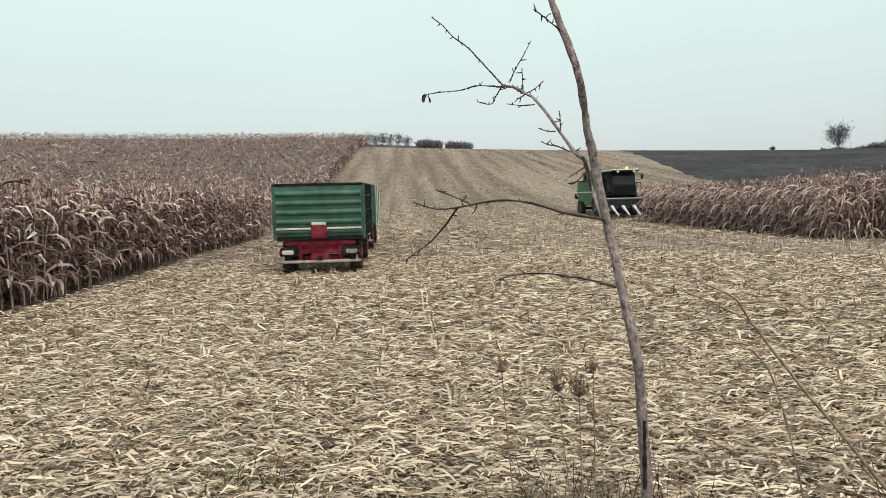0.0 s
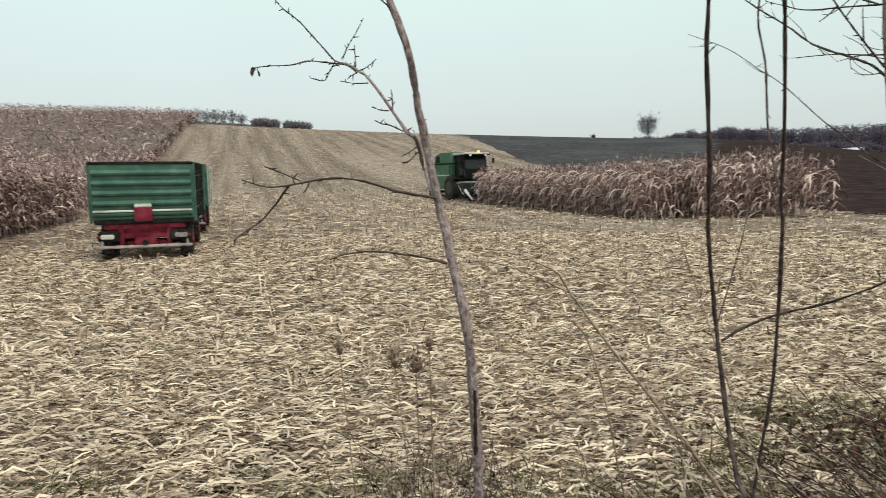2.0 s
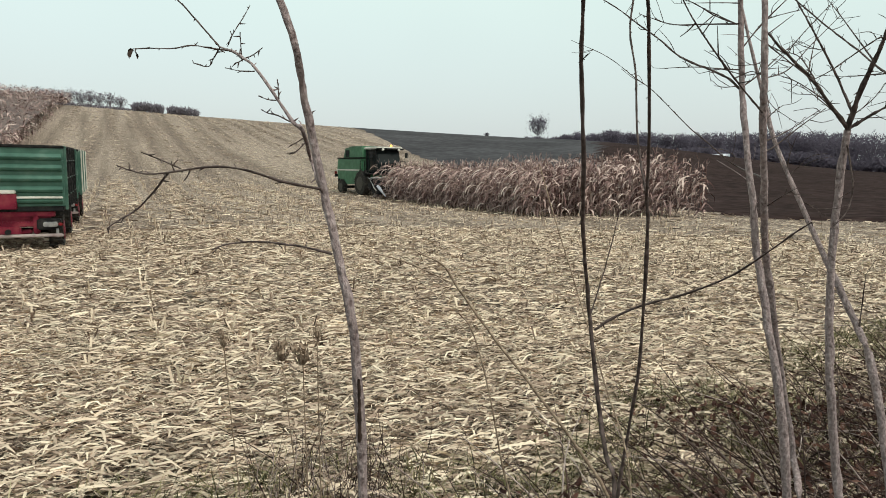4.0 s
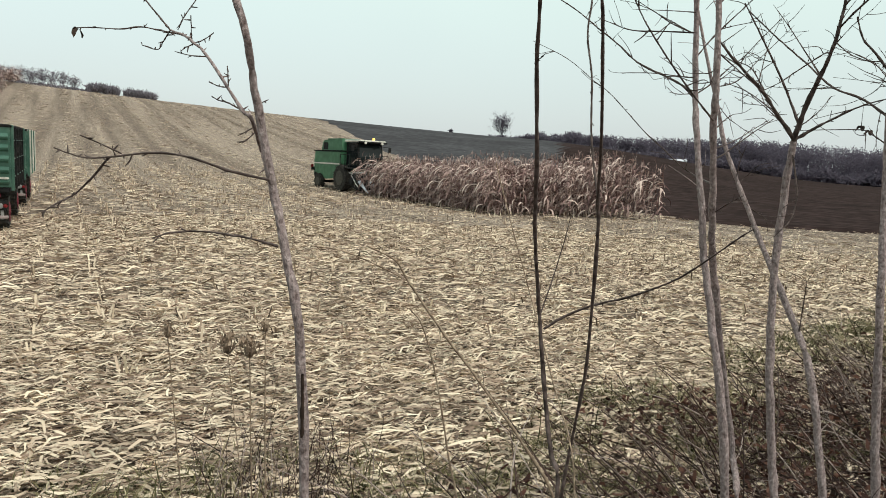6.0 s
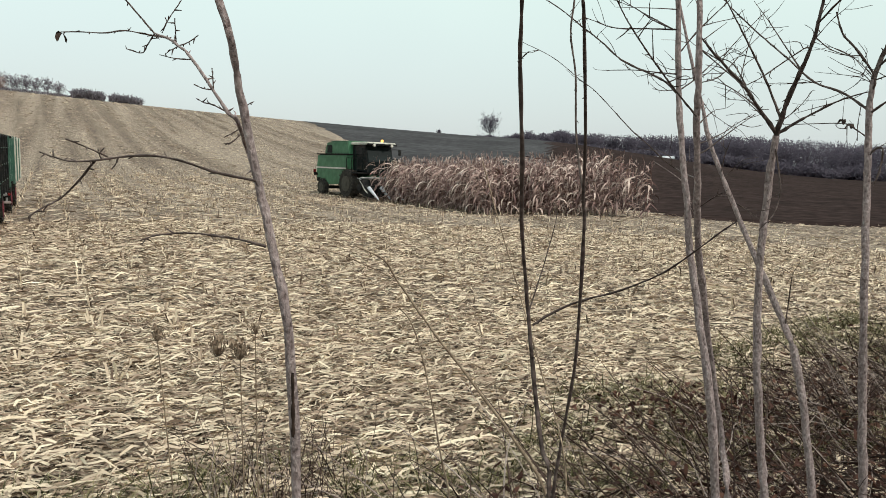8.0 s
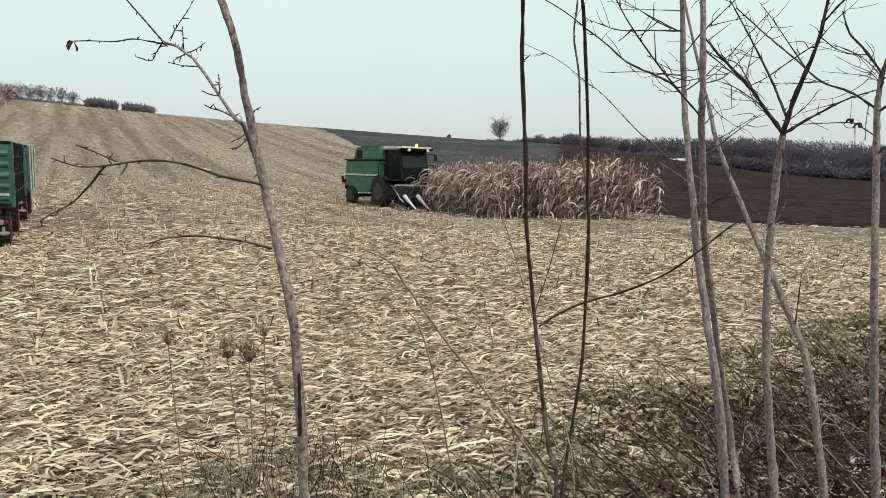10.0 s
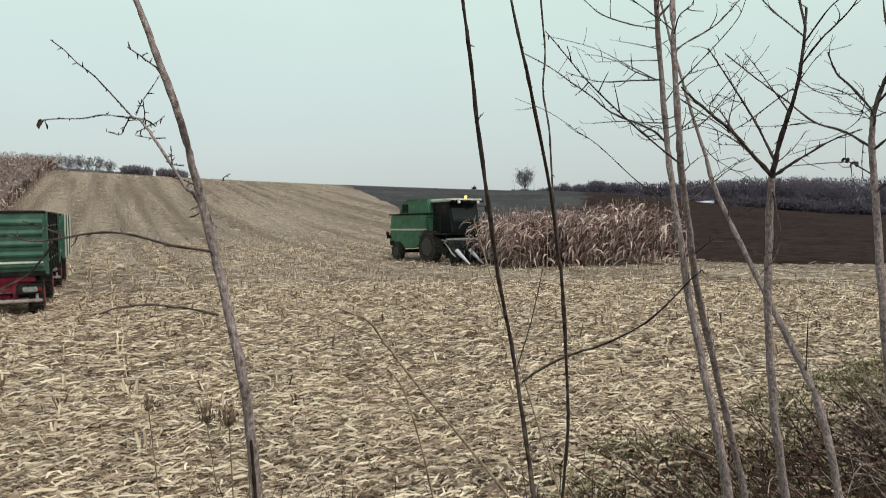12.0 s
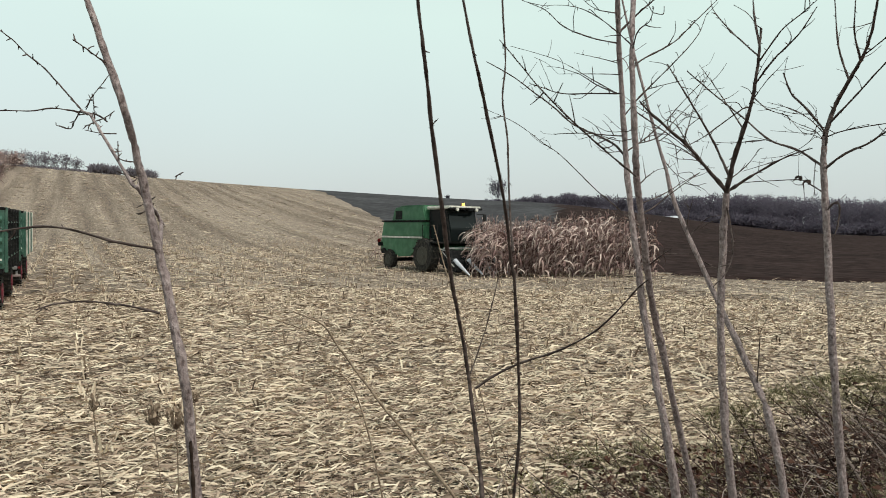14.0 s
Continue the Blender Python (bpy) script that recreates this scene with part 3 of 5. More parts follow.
def crest_bush(az0, az1, high, name, label):
    n = 700
    az = np.radians(rng.uniform(az0, az1, n))
    r = rng.uniform(164, 167, n)
    x, y = r * np.sin(az), r * np.cos(az)
    mid = (np.degrees(az) - az0) / (az1 - az0)
    dome = high * (0.72 + 0.28 * np.sqrt(np.clip(1 - (2 * mid - 1) ** 2, 0, 1)))
    base = np.stack([x, y, land(x, y) - 0.2 + rng.random(n) * dome * 0.35], -1)
    v, q = ribbons(base, rng.uniform(0, 6.28, n), rng.uniform(0.6, 1.5, n), rng.uniform(0.3, 1.5, n), dome * rng.uniform(0.4, 0.75, n), rng.uniform(0.12, 0.35, n), 2, rng.uniform(-1, 1, n), taper=0.2)
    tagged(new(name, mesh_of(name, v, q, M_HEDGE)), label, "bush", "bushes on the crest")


crest_bush(-7.8, -5.7, 2.9, "bush", "dense bare bush on the crest of the field, paled with haze")
crest_bush(-5.35, -3.1, 2.5, "bush", "wide bare bush on the crest of the field, paled with haze")
crest_bush(-12.8, -7.8, 1.0, "bush", "low bare scrub along the crest of the field")

shed = tagged(new("polytunnel"), "long low white polytunnel before the woods", "greenhouse")
shed.matrix_basis = pose(218 * math.sin(radians(38.9)), 218 * math.cos(radians(38.9)), float(land(137, 170)) - 0.1, 0, 0, -38)
prof = [(-4.0, 0.0), (-4.0, 0.9), (-2.6, 1.5), (0.0, 1.75), (2.6, 1.5), (4.0, 0.9), (4.0, 0.0)]
part("cover", extrude([(y * 0.5, z * 0.75) for y, z in prof], -4.6, 4.6, 0.02), M_ROOFWHITE, shed)
part("door", slab(0.08, 1.2, 0.9, (-4.66, 0, 0.45)), M_GREY, shed)


# ---- trailers ----
def wheel(parent, at, r, width, rim_mat, name="wheel"):
    w = part(name, drum(r * 0.96, width * 0.9, segs=28, bevel=0.05), M_RUBBER, parent)
    w.matrix_basis = pose(*at)
    lugs = bmesh.new()
    for k in range(18):
        a = k * 20
        slab(width * 0.95, 0.05, 0.05, (0, r * 0.975 * math.sin(radians(a)), r * 0.975 * math.cos(radians(a))), 0.0, (-a, 0, 18 if k % 2 else -18), lugs)
    part("tyre", lugs, M_RUBBER, w)
    rim = drum(r * 0.56, width * 0.96, segs=20, bevel=0.02)
    drum(r * 0.2, width * 1.04, segs=12, bm=rim)
    part("rim", rim, rim_mat, w)
    return w


def trailer(x, y, load, label):
    """A two-axle tipping trailer; its tail is at y = 0 and it heads along +y."""
    t = tagged(new("tipping_trailer"), label, "trailer", "trailers hitched in line")
    w, n = 2.34, 5.0
    half = w / 2
    tail = part("tailboard", slab(w, 0.05, 1.36, (0, 0.03, 1.76), 0.01), M_TRAILGREEN, t)
    for k in range(5):
        part("rib", extrude([(0.02, 1.13 + 0.25 * k), (-0.06, 1.17 + 0.25 * k), (-0.08, 1.22 + 0.25 * k), (0.02, 1.31 + 0.25 * k)], -half + 0.04, half - 0.04, 0.006), M_TRAILGREEN, tail)
    part("top_rail", slab(w + 0.04, 0.09, 0.07, (0, 0.02, 2.46), 0.02), M_BLACK, tail, "dark worn top rail")
    part("stripe", slab(w - 0.08, 0.03, 0.05, (0, -0.07, 1.29), 0.01), M_PALE, tail, "pale worn reflective strip")
    chute = part("grain_chute", slab(0.42, 0.12, 0.36, (0, -0.06, 1.2), 0.02), M_RED, t, "red grain chute with pale lid")
    part("lid", slab(0.4, 0.14, 0.09, (0, -0.06, 1.42), 0.02), M_PALE, chute)
    for s in (-1, 1):
        side = part("sideboard", slab(0.05, n, 1.36, (s * (half - 0.03), n / 2 + 0.05, 1.76), 0.01), M_TRAILGREEN, t)
        for k in range(3):
            part("rail", slab(0.05, n, 0.06, (s * (half + 0.012), n / 2 + 0.05, 1.3 + 0.42 * k), 0.02), M_TRAILGREEN, side)
        for k in range(6):
            part("post", slab(0.07, 0.09, 1.5, (s * (half + 0.03), 0.1 + k * (n / 5), 1.74), 0.015), (M_PALE if k % 2 else M_TRAILGREEN) if load else M_BLACK if k % 5 else M_TRAILGREEN, side)
        part("top_rail", slab(0.08, n, 0.06, (s * half, n / 2, 2.455), 0.02), M_PALE if load else M_BLACK, side)
    part("headboard", slab(w, 0.05, 1.36, (0, n + 0.05, 1.76), 0.01), M_TRAILGREEN, t)
    part("floor_frame", slab(w - 0.06, n, 0.12, (0, n / 2, 1.02), 0.02), M_BLACK, t)
    if load:
        bm = bmesh.new()
        bmesh.ops.create_grid(bm, x_segments=14, y_segments=26, size=0.5)
        for vert in bm.verts:
            vert.co = (vert.co.x * (w - 0.1), vert.co.y * (n - 0.1) + n / 2, 2.36 + 0.2 * (1 - (2 * vert.co.x) ** 2) + 0.04 * noise.noise((vert.co.x * 9, vert.co.y * 20, 0)))
        part("grain_load", bm, M_GRAIN, t)
    chassis = part("chassis", slab(0.95, n - 0.2, 0.2, (0, n / 2, 0.86), 0.02), M_RED, t, "dusty red steel chassis")
    beam = slab(1.9, 0.1, 0.14, (0, 0.1, 0.9), 0.02)
    for sx in (-0.55, 0.55):
        slab(0.12, 0.4, 0.5, (sx, 0.25, 0.68), 0.02, bm=beam)
    slab(1.1, 0.08, 0.12, (0, 0.12, 0.66), 0.02, bm=beam)
    slab(1.7, 0.06, 0.3, (0, 0.16, 0.84), 0.02, bm=beam)
    slab(0.9, 0.3, 0.1, (0, 0.3, 0.48), 0.02, bm=beam)
    slab(0.5, 0.14, 0.2, (0, 0.05, 0.52), 0.03, bm=beam)
    part("rear_frame", beam, M_RED, chassis)
    part("hitch", drum(0.06, 0.2, (0, -0.02, 0.5), 14, turn=(90, 0, 0)), M_BLACK, chassis)
    part("bumper", slab(2.2, 0.07, 0.075, (0, -0.02, 0.4), 0.02), M_DUSTBAR, t, "dusty pinkish-grey underrun bar")
    for s in (-1, 1):
        guard = part("mudguard", slab(0.5, 0.2, 0.26, (s * 0.82, 0.06, 0.66), 0.03), M_BLACK, t)
        part("tail_lamp", slab(0.3, 0.05, 0.12, (s * 0.85, -0.06, 0.66), 0.02), M_PALE if s < 0 else M_GREY, guard)
        part("lamp_lens", slab(0.08, 0.05, 0.08, (s * 1.05, -0.062, 0.66), 0.02), M_REDLENS, guard)
        part("bracket", slab(0.06, 0.05, 0.3, (s * 0.98, 0.0, 0.5), 0.01), M_GREY, guard)
    for yy in (0.75, 3.9):
        axle = part("axle", drum(0.06, 1.7, (0, yy, 0.46), 12), M_BLACK, t)
        for sx in (-0.92, 0.92):
            wheel(axle, (sx, yy, 0.46), 0.46, 0.34, M_RED)
    bar = slab(0.1, 1.5, 0.1, (0.0, n + 0.75, 0.55), 0.02)
    slab(0.5, 0.12, 0.12, (0.0, n + 0.1, 0.6), 0.02, bm=bar)
    part("drawbar", bar, M_RED, t)
    t.matrix_basis = pose(x, y, float(land(x, y)) - 0.02, 0.4, 0, 9.5)
    return t


trailer(-4.84, 17.5, False, "green ribbed tipping trailer on a red chassis")
trailer(-6.0, 24.6, True, "green loaded tipping trailer hitched ahead of another")


# ---- combine harvester ----
def combine():
    """Heads along -y; the ground point under the front axle is its origin."""
    c = tagged(new("combine_harvester"), "green combine harvester with white-tipped maize header, driving", "combine")
    body = part("body", extrude([(4.3, 1.25), (4.45, 1.75), (4.2, 2.55), (0.35, 2.55), (0.25, 1.2), (1.0, 0.95), (2.6, 0.75), (3.7, 0.8)], -1.12, 1.12, 0.05), M_GREEN, c)
    for s in (-1, 1):
        panel = part("side_panel", extrude([(4.25, 1.78), (4.1, 2.5), (0.45, 2.5), (0.4, 1.78)], s * 1.12, s * 1.2, 0.02), M_GREEN, body)
        part("stripe", slab(0.02, 3.8, 0.09, (s * 1.215, 2.35, 1.73), 0.005), M_PALE, panel, "pale stripe along the side")
        part("skirt", extrude([(4.15, 1.66), (0.9, 1.66), (1.1, 1.1), (1.6, 0.75), (2.7, 0.7), (3.1, 1.15), (4.1, 1.3)], s * 1.11, s * 1.17, 0.02), M_GREEN, body)
    hood = part("grain_tank", extrude([(3.5, 2.55), (3.2, 3.28), (0.6, 3.32), (0.3, 2.55)], -1.08, 1.08, 0.06), M_GREEN, c)
    for s in (-1, 1):
        # flat black panel whose colour stands for shade inside the intake
        part("intake_shade_panel", slab(0.03, 0.62, 0.46, (s * 1.085, 2.78, 2.88), 0.01), M_BLACK, hood, "flat dark panel standing for the shaded engine intake")
    part("tank_cover", slab(1.9, 2.2, 0.07, (0, 1.8, 3.34), 0.03), M_GREEN, hood)
    part("hood_ledge", slab(2.5, 3.9, 0.07, (0, 2.3, 2.56), 0.02), M_BLACK, body)
    cab = part("cab", extrude([(0.25, 1.55), (0.3, 3.12), (-1.05, 3.12), (-1.35, 2.2), (-1.25, 1.55)], -0.85, 0.85, 0.04), M_GLASS, c, "dark tinted cab glass")
    for sx in (-0.86, 0.86):
        for yy, lean in ((0.25, 0), (-1.2, -12)):
            part("pillar", slab(0.07, 0.08, 1.6, (sx, yy, 2.34), 0.01, (lean, 0, 0)), M_BLACK, cab)
    roof = part("roof", slab(1.95, 1.95, 0.16, (0, -0.5, 3.22), 0.05), M_PALE, cab, "pale dusty cab roof")
    part("roof_edge", slab(2.0, 0.25, 0.1, (0, -1.45, 3.16), 0.03), M_BLACK, roof)
    part("beacon", drum(0.08, 0.18, (0.55, -0.6, 3.39), 14, 0.02, (0, 0, 0)), M_ORANGE, roof, "orange beacon")
    for sx in (-0.6, 0.6):
        part("work_lamp", drum(0.08, 0.1, (sx, -1.56, 3.12), 14, turn=(90, 0, 0)), M_PALE, roof)
    seat = part("seat", slab(0.5, 0.5, 0.6, (0, -0.25, 1.95), 0.08), M_BLACK, cab)
    part("steering_column", slab(0.08, 0.08, 0.7, (0, -0.85, 1.9), 0.02, (-20, 0, 0)), M_BLACK, cab)
    deck = slab(2.9, 1.5, 0.08, (0, -0.45, 1.5), 0.02)
    part("deck", deck, M_BLACK, c)
    for s in (-1, 1):
        rail = slab(0.04, 1.3, 0.04, (s * 1.4, -0.45, 2.35), 0.01)
        for yy in (-1.05, -0.45, 0.15):
            slab(0.035, 0.035, 0.85, (s * 1.4, yy, 1.93), 0.008, bm=rail)
        part("handrail", rail, M_BLACK, c)
        mirror = part("mirror", slab(0.2, 0.05, 0.35, (s * 1.35, -1.3, 2.75), 0.02), M_BLACK, c)
        part("mirror_arm", slab(0.5, 0.03, 0.03, (s * 1.1, -1.28, 2.92), 0.01), M_BLACK, mirror)
    ladder = slab(0.05, 0.06, 1.1, (-1.5, -0.2, 1.0), 0.01)
    slab(0.05, 0.06, 1.1, (-1.5, -0.6, 1.0), 0.01, bm=ladder)
    for k in range(4):
        slab(0.05, 0.44, 0.04, (-1.5, -0.4, 0.55 + 0.27 * k), 0.01, bm=ladder)
    part("ladder", ladder, M_BLACK, c)
    front = part("front_axle", drum(0.14, 2.0, (0, 0, 0.85), 16), M_BLACK, c)
    rear = part("rear_axle", drum(0.1, 1.9, (0, 3.4, 0.52), 16), M_BLACK, c)
    wheels = [(wheel(front, (s * 1.28, 0, 0.85), 0.85, 0.55, M_YELLOW), s * 1.28, 0, 0.85) for s in (-1, 1)]
    wheels += [(wheel(rear, (s * 1.18, 3.4, 0.52), 0.52, 0.36, M_YELLOW), s * 1.18, 3.4, 0.52) for s in (-1, 1)]
    part("feeder_house", extrude([(-0.4, 1.5), (-0.4, 0.8), (-2.0, 0.3), (-2.05, 0.95)], -0.6, 0.6, 0.04), M_GREEN, c)
    tail = part("straw_hood", extrude([(4.3, 1.2), (4.4, 1.9), (4.95, 1.5), (4.9, 0.95)], -0.85, 0.85, 0.04), M_GREEN, c)
    part("chopper", slab(1.7, 0.5, 0.35, (0, 4.7, 0.98), 0.05), M_BLACK, tail)
    part("rear_bar", slab(2.5, 0.12, 0.2, (0, 4.55, 1.32), 0.03), M_BLACK, tail)
    for s in (-1, 1):
        part("rear_lamp", slab(0.18, 0.06, 0.22, (s * 1.15, 4.62, 1.5), 0.02), M_REDLENS, tail)
    auger = part("unloading_auger", drum(0.16, 3.8, (1.35, 2.2, 2.75), 16, turn=(88, 0, 0)), M_GREEN, c)
    part("spout", slab(0.36, 0.4, 0.4, (1.35, 4.1, 2.68), 0.06), M_BLACK, auger)
    head = part("maize_header", extrude([(-1.95, 0.35), (-1.95, 1.15), (-2.15, 1.2), (-2.4, 0.35)], -1.75, 1.75, 0.03), M_BLACK, c, "black five-point maize header")
    part("cross_auger", drum(0.2, 3.4, (0, -2.45, 0.55), 16), M_BLACK, head)
    part("top_tube", drum(0.05, 3.5, (0, -2.05, 1.25), 12), M_GREY, head)
    for s in (-1, 1):
        for k, (yy, zz, lean) in enumerate(((-2.2, 0.95, 35), (-2.5, 0.7, 40), (-2.0, 1.2, 10), (-2.75, 0.55, 28))):
            part("end_bar", slab(0.04, 0.62 - 0.06 * k, 0.05, (s * (1.78 + 0.012 * k), yy, zz), 0.012, (lean, 0, 0)), M_PALE if k % 2 else M_GREY, head, "pale worn steel bar")
        part("drive_cover", drum(0.22, 0.1, (s * 1.8, -2.05, 0.7), 18, 0.02), M_BLACK, head)
    for k in range(5):
        sx = -1.6 + 0.8 * k
        snout = part("snout", extrude([(-2.3, 0.3), (-2.3, 0.85), (-2.75, 0.72), (-3.05, 0.42), (-3.05, 0.2)], sx - 0.2, sx + 0.2, 0.05), M_BLACK, head)
        cone = drum(0.12, 1.2, (sx, -3.25, 0.42), 12, turn=(120, 0, 0), r2=0.035)
        part("snout_tip", cone, M_ROOFWHITE, snout, "white plastic snout tip")
    return c, wheels


COMBINE, WHEELS = combine()


# ---- young trees of the verge ----
# each limb: its kind, the line that it follows, and its radius at both ends
def limb(tree, kind, line, r0, r1):
    tree.append((kind, line, r0, r1))


FIRST, WHIP, TWIN, LEANING, FORKED, SPREADING, DRY = [], [], [], [], [], [], []
limb(FIRST, "trunk", [(0.319, 1.347, 2.362), (0.343, 1.336, 2.288), (0.367, 1.326, 2.215), (0.398, 1.313, 2.122), (0.417, 1.354, 2.034), (0.451, 1.366, 1.866), (0.471, 1.356, 1.770), (0.499, 1.334, 1.610), (0.516, 1.358, 1.398)], 0.0036, 0.0108)
limb(FIRST, "branch", [(0.451, 1.406, 1.872), (0.444, 1.528, 1.930), (0.424, 1.428, 1.969), (0.412, 1.397, 1.990), (0.400, 1.418, 2.000), (0.340, 1.490, 2.099), (0.316, 1.576, 2.133), (0.295, 1.662, 2.160), (0.266, 1.739, 2.180)], 0.0045, 0.0024)
limb(FIRST, "branch", [(0.265, 1.759, 2.183), (0.251, 1.766, 2.200), (0.219, 1.777, 2.238), (0.182, 1.786, 2.280), (0.148, 1.797, 2.308), (0.124, 1.788, 2.334), (0.098, 1.780, 2.353)], 0.0022, 0.0012)
limb(FIRST, "branch", [(0.313, 1.803, 2.167), (0.291, 1.791, 2.180), (0.244, 1.778, 2.183), (0.204, 1.765, 2.184), (0.165, 1.753, 2.173), (0.121, 1.749, 2.170), (0.084, 1.744, 2.165)], 0.0021, 0.0011)
limb(FIRST, "branch", [(0.266, 1.739, 2.180), (0.250, 1.762, 2.157), (0.237, 1.784, 2.142), (0.204, 1.811, 2.152)], 0.0016, 0.001)
limb(FIRST, "branch", [(0.282, 1.700, 2.176), (0.296, 1.695, 2.206), (0.316, 1.709, 2.241), (0.332, 1.723, 2.273)], 0.0016, 0.0009)
limb(FIRST, "branch", [(0.311, 1.615, 2.144), (0.310, 1.611, 2.169), (0.309, 1.607, 2.192)], 0.0014, 0.0009)
limb(FIRST, "branch", [(0.316, 1.586, 2.135), (0.335, 1.585, 2.144), (0.353, 1.582, 2.159)], 0.0014, 0.0009)
limb(FIRST, "branch", [(0.316, 1.586, 2.135), (0.305, 1.587, 2.128), (0.296, 1.587, 2.124)], 0.0014, 0.0009)
limb(FIRST, "branch", [(0.340, 1.738, 2.131), (0.309, 1.738, 2.130), (0.275, 1.736, 2.135)], 0.0015, 0.0009)
limb(FIRST, "branch", [(0.383, 1.674, 2.062), (0.366, 1.675, 2.063), (0.345, 1.674, 2.070)], 0.0015, 0.0009)
limb(FIRST, "branch", [(0.376, 1.435, 2.042), (0.375, 1.433, 2.061), (0.374, 1.441, 2.079)], 0.0014, 0.0009)
limb(FIRST, "branch", [(0.410, 1.627, 2.013), (0.382, 1.637, 2.027), (0.365, 1.647, 2.031), (0.349, 1.647, 2.039)], 0.0016, 0.001)
limb(FIRST, "branch", [(0.433, 1.537, 1.978), (0.416, 1.539, 1.966), (0.399, 1.540, 1.956)], 0.0014, 0.0009)
limb(FIRST, "branch", [(0.433, 1.528, 1.966), (0.417, 1.529, 1.950), (0.401, 1.540, 1.941)], 0.0014, 0.0009)
limb(FIRST, "branch", [(0.464, 1.812, 2.042), (0.473, 1.811, 2.049), (0.483, 1.810, 2.054)], 0.0014, 0.0009)
limb(FIRST, "branch", [(0.369, 1.319, 2.200), (0.354, 1.307, 2.207), (0.340, 1.295, 2.216), (0.323, 1.282, 2.225)], 0.0016, 0.001)
limb(FIRST, "branch", [(0.444, 1.356, 1.876), (0.379, 1.351, 1.889), (0.327, 1.342, 1.905), (0.290, 1.351, 1.913), (0.244, 1.368, 1.913), (0.184, 1.382, 1.903), (0.148, 1.388, 1.900), (0.119, 1.404, 1.906), (0.097, 1.410, 1.914)], 0.0027, 0.0012)
limb(FIRST, "branch", [(0.182, 1.392, 1.902), (0.156, 1.408, 1.869), (0.126, 1.423, 1.837), (0.106, 1.378, 1.823), (0.087, 1.363, 1.809)], 0.0022, 0.0011)
limb(FIRST, "branch", [(0.208, 1.335, 1.910), (0.179, 1.322, 1.924), (0.150, 1.317, 1.936)], 0.0015, 0.0011)
limb(FIRST, "branch", [(0.456, 1.296, 1.764), (0.412, 1.311, 1.775), (0.375, 1.333, 1.779), (0.327, 1.364, 1.781), (0.279, 1.373, 1.776), (0.251, 1.370, 1.767)], 0.0026, 0.0011)
limb(WHIP, "stem", [(0.941, 1.332, 2.363), (0.964, 1.361, 2.275), (1.011, 1.446, 2.148), (1.079, 1.543, 1.931), (1.158, 1.673, 1.752), (1.237, 1.769, 1.544), (1.274, 1.761, 1.272), (1.266, 1.691, 1.129), (1.249, 1.611, 1.034)], 0.0032, 0.0079)
limb(WHIP, "stem", [(0.997, 1.217, 2.335), (1.028, 1.238, 2.251), (1.065, 1.280, 2.189), (1.199, 1.461, 1.997), (1.268, 1.561, 1.860), (1.303, 1.601, 1.753), (1.397, 1.746, 1.367), (1.421, 1.822, 1.126), (1.421, 1.863, 0.883)], 0.0027, 0.0058)
limb(WHIP, "stem", [(1.373, 1.852, 2.555), (1.370, 1.825, 2.421), (1.357, 1.814, 2.309), (1.354, 1.770, 2.183), (1.349, 1.743, 2.033), (1.329, 1.688, 1.948), (1.305, 1.620, 1.865)], 0.0024, 0.0032)
limb(WHIP, "branch", [(1.280, 1.806, 1.457), (1.344, 1.792, 1.498), (1.401, 1.731, 1.543), (1.443, 1.627, 1.588), (1.461, 1.486, 1.656), (1.458, 1.381, 1.720), (1.423, 1.247, 1.793), (1.423, 1.207, 1.818)], 0.0044, 0.0015)
limb(WHIP, "branch", [(1.264, 1.803, 1.502), (1.326, 1.849, 1.610), (1.358, 1.857, 1.712), (1.379, 1.864, 1.789)], 0.0024, 0.0011)
limb(WHIP, "branch", [(1.008, 1.446, 2.152), (1.012, 1.432, 2.157), (1.016, 1.417, 2.165)], 0.0013, 0.0008)
limb(TWIN, "trunk", [(1.909, 2.049, 2.765), (1.963, 2.103, 2.539), (1.991, 2.099, 2.231), (1.982, 2.069, 2.115), (1.975, 1.992, 1.838), (1.989, 1.982, 1.698), (2.006, 1.955, 1.539), (2.039, 1.871, 1.148), (2.104, 1.869, 0.762)], 0.006, 0.017)
limb(TWIN, "trunk", [(1.886, 1.924, 2.720), (1.808, 1.816, 2.457), (1.819, 1.803, 2.188), (1.848, 1.830, 2.093), (1.955, 1.917, 1.841), (2.031, 1.985, 1.696), (2.132, 2.054, 1.516), (2.402, 2.181, 0.896), (2.348, 2.042, 0.637)], 0.007, 0.016)
limb(TWIN, "branch", [(1.846, 1.828, 2.099), (1.705, 1.730, 2.133), (1.536, 1.612, 2.176), (1.383, 1.503, 2.218), (1.268, 1.423, 2.257), (1.175, 1.350, 2.291), (1.111, 1.307, 2.319)], 0.0042, 0.0012)
limb(TWIN, "branch", [(1.988, 2.091, 2.198), (1.977, 2.148, 2.249), (1.957, 2.226, 2.290), (1.920, 2.357, 2.354), (1.880, 2.446, 2.435), (1.830, 2.515, 2.500), (1.760, 2.567, 2.569), (1.661, 2.630, 2.639)], 0.006, 0.0025)
limb(TWIN, "branch", [(1.930, 1.896, 1.901), (2.587, 2.760, 1.937), (2.553, 2.826, 1.981), (2.502, 2.901, 2.061), (2.436, 2.959, 2.134), (2.252, 3.007, 2.308), (2.164, 3.031, 2.368), (2.000, 3.030, 2.462), (1.841, 3.099, 2.540)], 0.005, 0.0018)
limb(TWIN, "branch", [(1.973, 2.102, 2.430), (1.898, 2.181, 2.439), (1.817, 2.262, 2.447), (1.748, 2.299, 2.472), (1.707, 2.319, 2.488)], 0.004, 0.0015)
